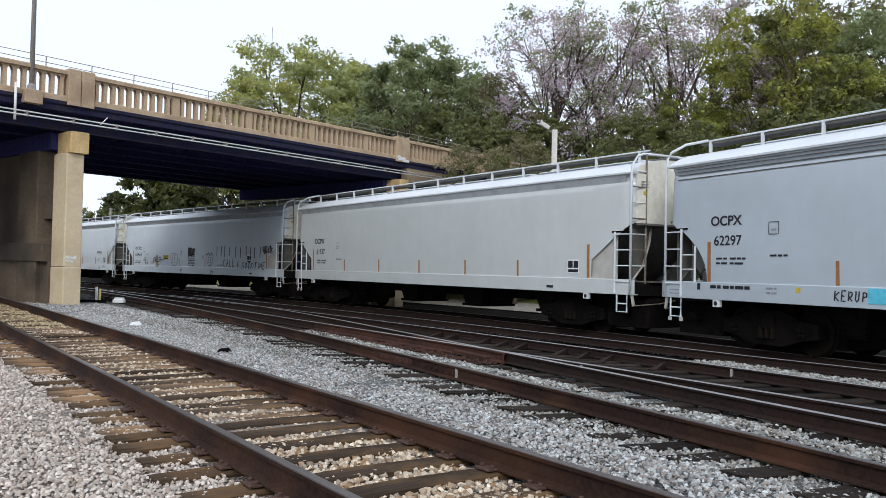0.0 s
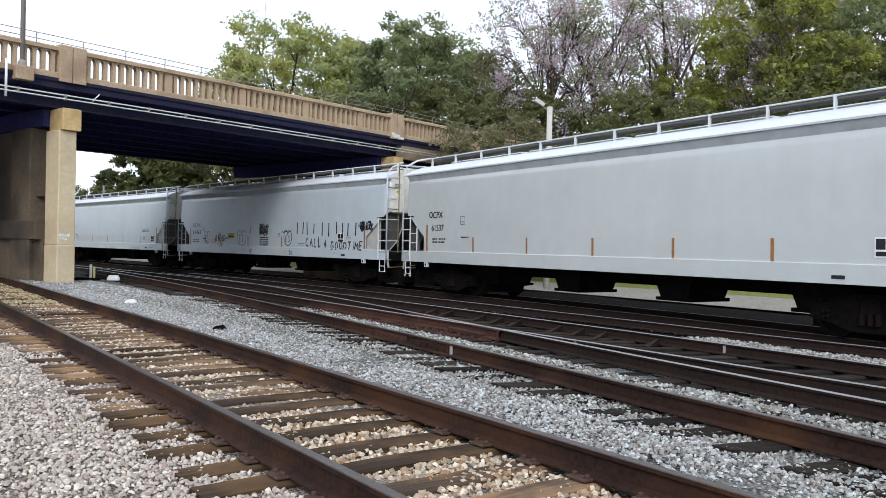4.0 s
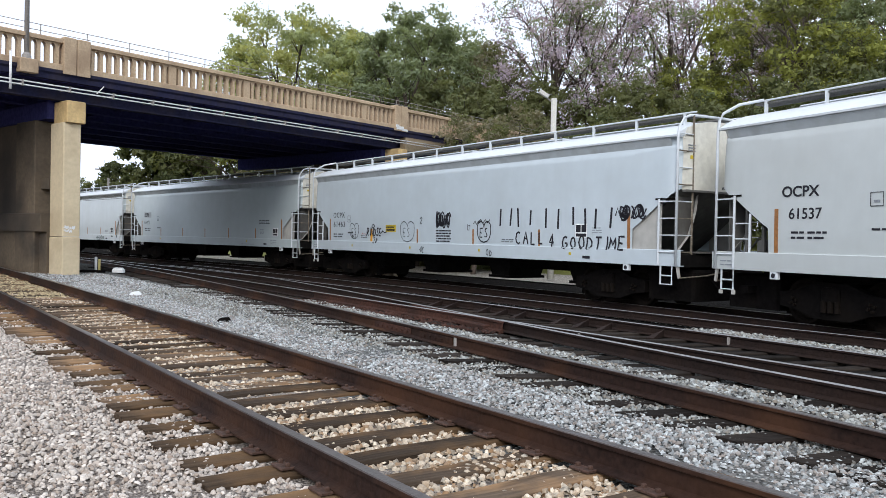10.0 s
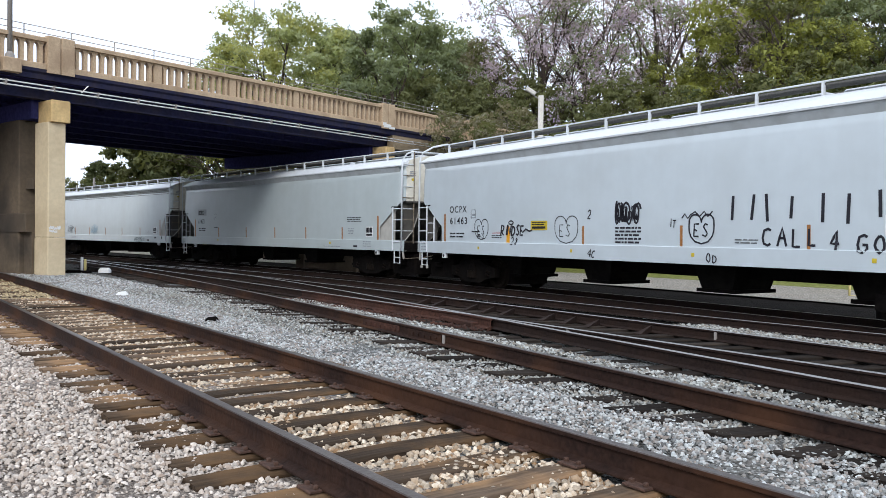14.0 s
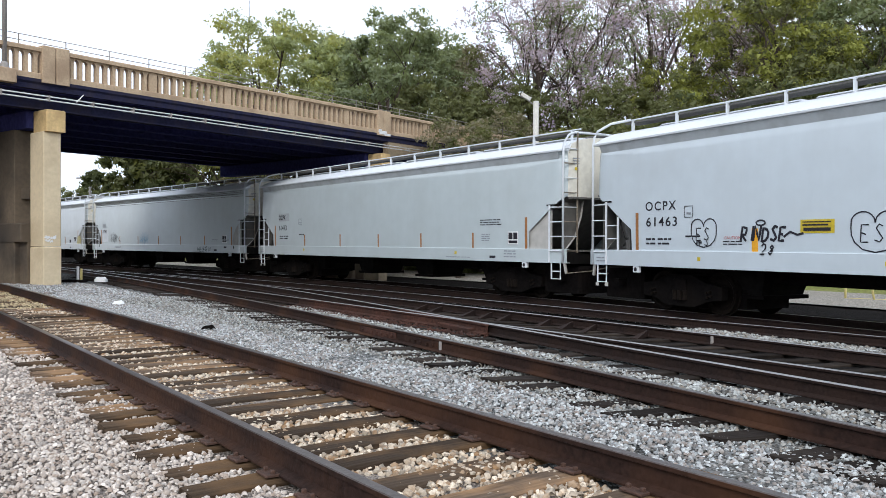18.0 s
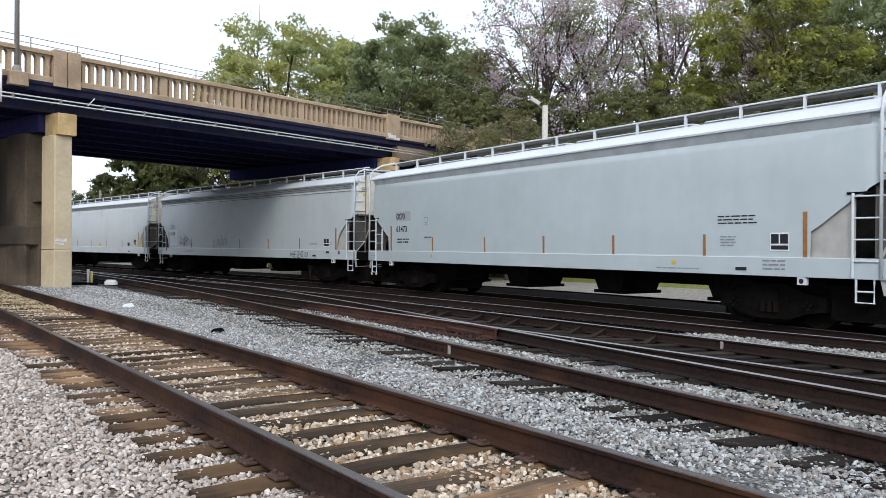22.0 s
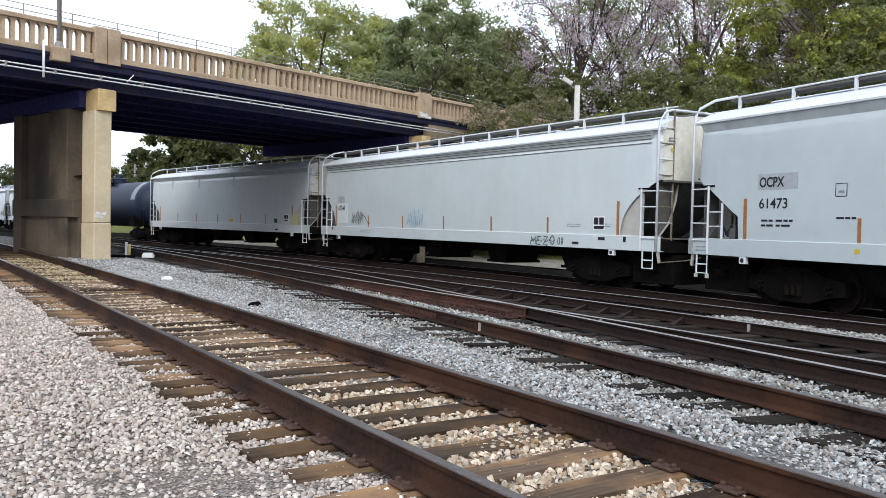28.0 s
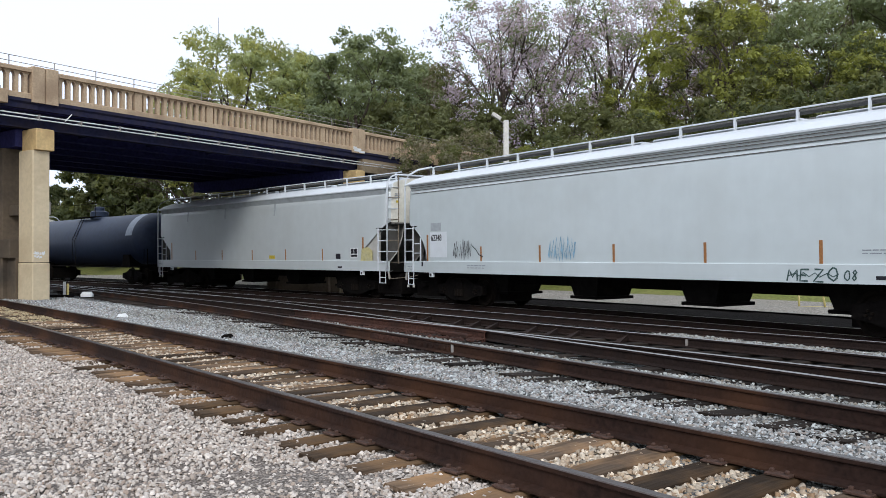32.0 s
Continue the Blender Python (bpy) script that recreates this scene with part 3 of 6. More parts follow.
def smooth_path(points, step=0.6):
    """A gentle curve of (x, y) through the points, with the height of a rail."""
    pts = np.array(points, float)
    u = np.concatenate([[0], np.cumsum(np.linalg.norm(np.diff(pts, axis=0), axis=1))])
    fit_x, fit_y = np.polyfit(u, pts[:, 0], 3), np.polyfit(u, pts[:, 1], 3)
    w = np.arange(0, u[-1] + 0.01, step)
    return np.stack([np.polyval(fit_x, w), np.polyval(fit_y, w)], 1)


def rail_part(path, z, parent, top="rail_top", side="rail_side"):
    path3 = [(x, y, zz) for (x, y), zz in zip(path, z)]
    r = part("rail", Mesh().sweep(RAIL, path3), side, parent)
    strip = [(-0.034, -0.006), (-0.03, 0.0), (0.03, 0.0), (0.034, -0.006)]
    part("rail_head", Mesh().sweep(strip, path3, closed=False), top, r, smooth=False)
    return r


tie_mesh = []


def tie_data():
    if not tie_mesh:
        for k in range(5):
            rng = random.Random(k)
            m = Mesh()
            n = 7
            xs = [-1.3 + 2.6 * i / (n - 1) for i in range(n)]
            vs, fs = [], []
            for x in xs:
                w, h = 0.112 + rng.uniform(-0.008, 0.008), rng.uniform(-0.01, 0.006)
                vs += [(x, -w, -0.17), (x, -w, h - 0.014), (x, -w + 0.014, h), (x, w - 0.014, h), (x, w, h - 0.014), (x, w, -0.17)]
            for i in range(n - 1):
                fs += [(i * 6 + j, i * 6 + (j + 1) % 6, i * 6 + 6 + (j + 1) % 6, i * 6 + 6 + j) for j in range(6)]
            fs += [(5, 4, 3, 2, 1, 0), tuple(range((n - 1) * 6, n * 6))]
            m.add(vs, fs)
            tie_mesh.append(m.data("tie", "tie"))
        p = Mesh().chamfer(-0.15, 0.15, -0.08, 0.08, 0.0, 0.014, 0.004)
        for sx in (-0.11, 0.1):
            for sy in (-0.05, 0.05):
                p.chamfer(sx - 0.014, sx + 0.014, sy - 0.014, sy + 0.014, 0.014, 0.036, 0.005)
        tie_mesh.append(p.data("tie_plate", "plate"))
        for k in range(5):
            dark_copy = tie_mesh[k].copy()
            dark_copy.materials[0] = MAT["dark_tie"]
            tie_mesh.append(dark_copy)
    return tie_mesh


def lay_ties(path, parent, half, first, last, spacing=0.5, plates=0, seed=1, dark=False, slip=0.12, stations=(), shift=0.0, sink=0.012):
    """Ties across the middle line of a track, spaced along it."""
    data, rng = tie_data(), random.Random(seed)
    u = np.concatenate([[0], np.cumsum(np.linalg.norm(np.diff(path, axis=0), axis=1))])
    s, count = first, 0
    while s < min(last, u[-1]):
        x, y = np.interp(s, u, path[:, 0]), np.interp(s, u, path[:, 1])
        x2, y2 = np.interp(s + 0.3, u, path[:, 0]), np.interp(s + 0.3, u, path[:, 1])
        a = math.atan2(y2 - y, x2 - x)
        ob = new("tie", data[rng.randrange(5) + (6 if dark else 0)])
        ob.parent = parent
        z = float(land((x, y))[0]) + rng.uniform(-sink, 0.004) - 0.004
        slide = shift + rng.uniform(-slip, slip)
        ends = land([(x - 1.3 * math.sin(a), y + 1.3 * math.cos(a)), (x + 1.3 * math.sin(a), y - 1.3 * math.cos(a))])
        tilt = math.degrees(math.atan((ends[1] - ends[0]) / 2.6))
        ob.matrix_basis = pose(x + math.sin(a) * slide, y - math.cos(a) * slide, z, rng.uniform(-0.6, 0.6), tilt, math.degrees(a) + 90 + rng.uniform(-1.2, 1.2))
        if count < plates and s > 9:
            for k in (-half, half):
                pl = new("tie_plate", data[5])
                pl.parent = ob
                pl.matrix_basis = pose(k + slide, 0, 0.006)
        count += 1
        later = [v for v in stations if v > s + 0.05]
        s = later[0] if later and later[0] < s + 0.75 else s + spacing * rng.uniform(0.9, 1.1)


def beside(path, d):
    """The path moved sideways by d, to its right."""
    t = np.gradient(path, axis=0)
    t /= np.linalg.norm(t, axis=1)[:, None]
    return path + np.stack([t[:, 1], -t[:, 0]], 1) * d


def rail_z(path):
    return land(path) + 0.17


near_track = thing("railway_track", "straight weathered track with rusty rails and wooden ties", "railway track", kind="structure")
near_far_rail = smooth_path([(9.5, -5.7), (6.37, -1.72), (1.43, 4.48), (0.12, 6.09), (-2.25, 9.07), (-6.36, 14.31), (-9.3, 17.9), (-14.5, 24.3), (-24.3, 35.8), (-34.5, 47.2)])
near_near_rail = beside(near_far_rail, -1.505)
for p in (near_near_rail, near_far_rail):
    rail_part(p, rail_z(p), near_track, side="rail_rust")

ladder_track = thing("railway_track", "diverging yard track with worn rails and a frog", "railway track", kind="structure")
RAIL_B1 = [(6.6, 0.2), (3.12, 5.58), (2.06, 6.93), (1.26, 8.32), (0.05, 9.93), (-1.97, 13.47), (-5.76, 19.4), (-8.85, 23.77), (-13.71, 30.58), (-20.5, 39.5), (-32.0, 53.0)]
RAIL_B2 = [(7.7, 2.0), (4.09, 7.56), (2.98, 9.38), (1.6, 11.56), (0.4, 13.76), (-1.27, 15.93), (-3.13, 20.15), (-5.82, 25.29), (-9.5, 30.0), (-14.4, 36.0)]
rail_b1, rail_b2 = smooth_path(RAIL_B1), smooth_path(RAIL_B2)
rail_part(rail_b1, rail_z(rail_b1), ladder_track, side="rail_rust")
rail_part(rail_b2, rail_z(rail_b2), ladder_track, "rail_bright")
middle_track = thing("railway_track", "middle yard track with bright-worn rail heads", "railway track", kind="structure")
RAIL_C1 = [(8.3, 3.9), (4.68, 8.76), (3.27, 10.45), (1.68, 12.36), (-0.09, 14.03), (-1.18, 15.07), (-2.64, 17.34), (-4.58, 20.22), (-12.3, 30.2), (-19.2, 39.6)]
RAIL_C2 = [(9.6, 6.0), (5.84, 11.12), (4.93, 12.01), (4.06, 13.3), (2.08, 16.1), (0.41, 18.19), (-1.67, 19.81), (-3.61, 22.91), (-8.82, 29.06), (-14.42, 34.87), (-24.0, 45.0)]
rail_c1, rail_c2 = smooth_path(RAIL_C1), smooth_path(RAIL_C2)
for cut, side in ((rail_c1[:, 1] < 13.7, "rail_side"), ((rail_c1[:, 1] > 13.1) & (rail_c1[:, 1] < 19.0), "rust_red"), (rail_c1[:, 1] > 18.4, "rail_side")):
    p = rail_c1[cut]
    rail_part(p, rail_z(p), middle_track, "rail_bright", side=side)


def rail_at(path, y):
    """The place on a rail nearest to y, its height and heading."""
    x = np.interp(y, path[:, 1], path[:, 0])
    x2 = np.interp(y + 0.4, path[:, 1], path[:, 0])
    return x, float(land((x, y))[0]) + 0.17, math.degrees(math.atan2(0.4, x2 - x))


def on_rail(name, path, y0, length, mat, parent, z0=-0.15, z1=-0.045, out=0.03):
    """A bar bolted against the near side of a rail."""
    x, z, turn = rail_at(path, y0)
    m = Mesh().chamfer(0, length, 0.008, out, z0, z1, 0.006)
    for k in range(int(length / 0.16)):
        u = 0.1 + k * 0.16
        if u < length - 0.05:
            m.chamfer(u - 0.016, u + 0.016, out, out + 0.022, (z0 + z1) / 2 - 0.016, (z0 + z1) / 2 + 0.016, 0.004)
    ob = part(name, m, mat, parent)
    ob.matrix_basis = pose(x, y0, z, 0, 0, turn)
    return ob


on_rail("joint_bar", rail_b1, 10.42, 0.9, "rail_rust", ladder_track)
on_rail("weld_mark", rail_b1, 10.34, 0.05, "pole", ladder_track, -0.16, -0.02, 0.035)
on_rail("joint_bar", rail_b1, 11.4, 1.2, "rust_red", ladder_track)
on_rail("weld_mark", rail_c1, 12.0, 0.045, "pole", middle_track, -0.15, -0.02, 0.05)
on_rail("weld_mark", rail_c2, 13.1, 0.04, "pole", middle_track, -0.15, -0.03, 0.05)
frog = beside(rail_b2[(rail_b2[:, 1] > 12.9) & (rail_b2[:, 1] < 16.4)], -0.085)
part("wing_rail", Mesh().sweep(RAIL, [(x, y, z) for (x, y), z in zip(frog, rail_z(frog))]), "rust_red", ladder_track)
x, z, turn = rail_at(rail_b2, 14.0)
ob = part("frog_casting", Mesh().chamfer(-0.6, 0.6, -0.12, 0.12, -0.17, -0.09, 0.02), "rust_red", ladder_track)
ob.matrix_basis = pose(x - 0.1, 14.0, z, 0, 0, turn)
rail_part(rail_c2, rail_z(rail_c2), middle_track, "rail_bright")
RAIL_D = [(10.9, 9.4), (7.41, 14.32), (6.33, 15.71), (5.1, 17.04), (2.37, 18.88), (0.41, 21.93), (-2.2, 24.93), (-7.5, 31.4), (-14.0, 38.5)]
rail_d = smooth_path(RAIL_D)
rail_part(rail_d, rail_z(rail_d), middle_track, "rail_bright")

for i in range(9):
    x, y = rail_c2[np.argmin(np.abs(rail_c2[:, 1] - (19.3 - 0.62 * i)))]
    z = float(land((x, y))[0])
    part("rail_brace", Mesh().add([(x - 0.42, y - 0.34, z), (x - 0.32, y - 0.46, z), (x - 0.05, y - 0.02, z), (x - 0.42, y - 0.34, z + 0.02), (x - 0.32, y - 0.46, z + 0.02), (x - 0.05, y - 0.02, z + 0.13)], [(0, 2, 1), (3, 4, 5), (0, 1, 4, 3), (1, 2, 5, 4), (2, 0, 3, 5)]), "rail_side", middle_track)
train_track = thing("railway_track", "curved track under the moving freight train", "railway track", kind="structure")
mid = line[10:440:1]
for k in (-0.75, 0.75):
    p = beside(mid, -k)
    rail_part(p, np.full(len(p), RAIL_Z), train_track, "rail_bright")

# ---- overbridge ----
bridge_m = pose(-12.4, 26.2, 0, 0, 0, math.degrees(math.atan2(0.81, 0.587)))
# in the bridge's space x runs along it, y away from its near face
bridge = thing("overbridge", "concrete road bridge with a pierced parapet and dark soffit", "bridge", bridge_m, kind="structure")
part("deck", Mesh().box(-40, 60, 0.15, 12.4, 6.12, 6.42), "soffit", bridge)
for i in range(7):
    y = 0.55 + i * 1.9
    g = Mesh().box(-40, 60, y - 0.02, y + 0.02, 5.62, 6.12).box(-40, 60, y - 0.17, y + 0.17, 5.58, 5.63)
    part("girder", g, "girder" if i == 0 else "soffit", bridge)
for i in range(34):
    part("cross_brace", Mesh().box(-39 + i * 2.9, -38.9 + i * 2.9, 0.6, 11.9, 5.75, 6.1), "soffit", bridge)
fascia = Mesh().sweep([(0.0, 6.14), (-0.28, 6.14), (-0.28, 6.46), (0.06, 6.46), (0.06, 6.36), (0.0, 6.3)], [(-40, 0, 0), (60, 0, 0)])
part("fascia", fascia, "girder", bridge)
part("parapet_base", Mesh().chamfer(-40, 60, -0.06, 0.26, 6.46, 6.64, 0.02), "parapet", bridge)
part("parapet_cap", Mesh().chamfer(-40, 60, -0.08, 0.28, 7.32, 7.46, 0.03), "parapet", bridge)
part("far_parapet", Mesh().chamfer(-40, 60, 12.15, 12.4, 6.42, 7.45, 0.03), "parapet", bridge)

# a baluster that flares at its top, leaving an arched opening beside it
half = [(-0.056, 6.64), (0.056, 6.64), (0.056, 7.14), (0.066, 7.2), (0.09, 7.25), (0.146, 7.295), (0.146, 7.32), (-0.146, 7.32), (-0.146, 7.295), (-0.09, 7.25), (-0.066, 7.2), (-0.056, 7.14)]
baluster = Mesh().prism(half, 0.02, 0.2).data("baluster", "parapet")
post_mesh = Mesh().box(-0.146, 0.146, 0.0, 0.22, 6.642, 7.318).data("parapet_post", "parapet")


def balusters(x0, x1, groups):
    n = round((x1 - x0) / 0.292)
    for i in range(n):
        x = x0 + (i + 0.5) * (x1 - x0) / n
        wide = groups and i % groups == groups - 1
        ob = new("parapet_post" if wide else "baluster", post_mesh if wide else baluster)
        ob.parent = bridge
        ob.matrix_basis = pose(x, 0, 0)


balusters(-0.58, 13.98, 11)
balusters(14.9, 20.6, 10)
balusters(-9.8, -1.46, 0)
for x0, x1 in ((-1.46, -1.04), (-1.02, -0.58), (14.0, 14.42), (14.44, 14.9), (20.7, 21.6)):
    part("pilaster", Mesh().chamfer(x0, x1, -0.13, 0.32, 6.36, 7.53, 0.025), "parapet", bridge)
part("wing_wall", Mesh().chamfer(14.9, 60, 0.02, 0.4, 5.5, 6.36, 0.02), "stained_concrete", bridge)
part("abutment", Mesh().chamfer(27, 60, 0.45, 12.2, -0.6, 6.1, 0.02), "stained_concrete", bridge)
part("parapet_panel", Mesh().chamfer(21.6, 60, 0.0, 0.22, 6.642, 7.318, 0.01), "parapet", bridge)
for dy, z in ((-0.22, 5.80), (-0.2, 5.92)):
    part("conduit", Mesh().tube([(-40, dy, z), (21, dy, z)], 0.022, 8), "galvanised", bridge, smooth=True)
for i in range(42):
    x = -39 + i * 1.45
    part("conduit_clamp", Mesh().box(x - 0.02, x + 0.02, -0.26, -0.16, 5.765, 5.955).box(x - 0.015, x + 0.015, -0.16, 0.4, 5.85, 5.88), "pole", bridge)
part("drain_pipe", Mesh().tube([(-3.1, -0.2, 6.75), (-3.1, -0.2, 5.62)], 0.04, 8), "galvanised", bridge, smooth=True)
part("drain_bracket", Mesh().tube([(-0.2, -0.25, 6.12), (-0.42, -0.22, 5.86)], 0.018, 6), "galvanised", bridge)
part("pedestal", Mesh().chamfer(-2.85, -2.3, -0.28, 0.2, 6.2, 6.62, 0.03), "parapet", bridge)
# wire fence along the parapet's top
for i in range(44):
    part("fence_stanchion", Mesh().tube([(-8 + i * 1.5, 0.3, 7.44), (-8 + i * 1.5, 0.3, 7.86)], 0.016, 6), "pole", bridge)
for z in (7.66, 7.85):
    part("fence_wire", Mesh().tube([(-8, 0.3, z), (57, 0.3, z)], 0.012, 6), "pole", bridge)

lamp_post = thing("street_lamp", "tall grey steel street lamp on the bridge parapet", "street lamp", bridge_m @ pose(-2.57, -0.04, 6.62))
part("pole", Mesh().tube([(0, 0, 0), (0, 0, 8.6)], [0.075, 0.05], 10), "pole", lamp_post, smooth=True)
part("base", Mesh().lathe([(0.0, 0.14), (0.12, 0.13), (0.2, 0.085)], "z", 12), "pole", lamp_post)
part("arm", Mesh().tube([(0, 0, 8.4), (0, 0.9, 8.8), (0, 2.0, 8.9)], 0.035, 8), "pole", lamp_post, smooth=True)
part("lamp_head", Mesh().chamfer(-0.15, 0.15, 1.9, 2.6, 8.82, 8.97, 0.04), "pale_pole", lamp_post)


def make_pier(m, wall="shaded_sooty_concrete", foot="shaded_grimy_concrete", shaft="concrete"):
    pier = thing("bridge_pier", "stained tan concrete pier with columns and a crash wall", "bridge pier", m, "piers of the bridge", "structure")
    part("column", Mesh().chamfer(-0.17, 0.4, 0.05, 0.95, 1.2, 4.86, 0.03), shaft, pier)
    part("column_foot", Mesh().chamfer(-0.18, 0.41, 0.04, 0.95, -0.6, 1.185, 0.03), shaft, pier)
    part("capital", Mesh().chamfer(-0.14, 0.48, -0.1, 0.8, 4.86, 5.55, 0.03), "capital", pier)
    # The cap beam takes the soffit's shade colour, not its own tan concrete.
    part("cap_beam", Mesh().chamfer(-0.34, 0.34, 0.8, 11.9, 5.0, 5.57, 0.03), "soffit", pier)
    # Inner columns and walls wear the shade-darkened concretes.
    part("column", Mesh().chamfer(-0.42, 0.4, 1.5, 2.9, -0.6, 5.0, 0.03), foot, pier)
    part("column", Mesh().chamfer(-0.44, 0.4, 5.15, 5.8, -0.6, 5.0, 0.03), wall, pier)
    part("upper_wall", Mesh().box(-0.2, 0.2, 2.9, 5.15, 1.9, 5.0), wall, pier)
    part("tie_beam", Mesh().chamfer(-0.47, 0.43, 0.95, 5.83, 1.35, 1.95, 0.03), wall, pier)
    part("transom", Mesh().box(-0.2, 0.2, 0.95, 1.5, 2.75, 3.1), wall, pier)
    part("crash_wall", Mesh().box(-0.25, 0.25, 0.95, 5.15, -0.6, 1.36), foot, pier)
    return pier


pier = make_pier(bridge_m @ pose(-1.18, 0, 0))
rng_p = random.Random(2)
for i in range(11):
    u = -0.14 + i * 0.034
    z = 1.44 + rng_p.uniform(-0.02, 0.03)
    part("paint_mark", Mesh().box(u, u + rng_p.uniform(0.02, 0.036), 0.042, 0.05, z, z + rng_p.uniform(0.04, 0.12)), "white_paint", pier)
    if i < 8:
        part("paint_mark", Mesh().box(u + 0.01, u + rng_p.uniform(0.028, 0.042), 0.042, 0.05, z - 0.1, z - 0.03), "white_paint", pier)
for x, z, w, q in ((14.1, 6.42, 0.5, 0.16), (14.45, 6.38, 0.42, 0.1), (14.05, 6.5, 0.22, 0.14)):
    part("paint_patch", Mesh().box(x, x + w, -0.14, -0.128, z, z + q), "white_paint", bridge)
make_pier(bridge_m @ pose(14.45, 0, 0), shaft="stained_concrete")

# ---- train ----
CAR = 20.357
S_OF = (-13.81, -9.61, -5.18, -0.68, 3.7, 8.06, 12.35, 16.69, 20.87, 25.08, 29.28, 33.44, 37.84, 42.49, 47.44, 52.59, 57.96)


def train_s(t):
    """Metres that the train has run, smooth between the known ones, two seconds apart."""
    last = len(S_OF) - 1
    i = min(max(int(t // 2), 0), last - 1)
    u = t / 2 - i

    def slope(j):
        a, b = max(j - 1, 0), min(j + 1, last)
        return (S_OF[b] - S_OF[a]) / (b - a)
    return (2 * u ** 3 - 3 * u * u + 1) * S_OF[i] + (u ** 3 - 2 * u * u + u) * slope(i) + (3 * u * u - 2 * u ** 3) * S_OF[i + 1] + (u ** 3 - u * u) * slope(i + 1)


def car_pose(s, base=7.0):
    x0, y0, _ = centre(s - base)
    x1, y1, _ = centre(s + base)
    return pose((x0 + x1) / 2, (y0 + y1) / 2, RAIL_Z, 0, 0, math.degrees(math.atan2(y1 - y0, x1 - x0)))


HALF = 9.62


def shell_y(z):
    return float(np.interp(z, (1.3, 1.8, 2.6, 3.3, 3.82, 3.83, 4.02), (1.565, 1.576, 1.58, 1.568, 1.532, 1.50, 1.595)))


def make_shell(rounded):
    """Both side sheets, cut away over the trucks; the cut is straight, or rounded on the older cars."""
    m = Mesh()
    e = HALF - 0.15
    cut = [8.28, 8.34, 8.43, 8.58, 8.8, 9.02, 9.15] if rounded else [8.16, 8.22, 8.32, 8.5, 8.75, 9.0, 9.14]
    rise = [1.62, 1.82, 1.98, 2.17, 2.37, 2.53, 2.56] if rounded else [1.9, 1.94, 2.0, 2.13, 2.31, 2.5, 2.54]
    xs = [-e, -e + 0.06, -e + 0.2] + [-c for c in reversed(cut)] + [-cut[0] + 0.02, -6, -4, -2, 0, 2, 4, 6, cut[0] - 0.02] + cut + [e - 0.2, e - 0.06, e]
    for side in (-1, 1):
        vs, fs, n = [], [], 10
        for x in xs:
            a = abs(x)
            dy = 0.16 * max(0.0, (a - e + 0.12) / 0.12) ** 1.5
            zb = 1.4 if a < cut[0] - 0.01 else float(np.interp(a, cut + [e - 0.2, e], rise + [2.66, 2.8]))
            rows = [zb + (3.82 - zb) * t for t in (0, 0.2, 0.4, 0.6, 0.8, 0.92, 1.0)] + [3.83, 3.93, 4.01]
            for z in rows:
                vs.append((x, side * (shell_y(z) - dy), z))
        for i in range(len(xs) - 1):
            fs += [(i * n + k, i * n + k + 1, (i + 1) * n + k + 1, (i + 1) * n + k) for k in range(n - 1)]
        m.add(vs, fs)
    return m


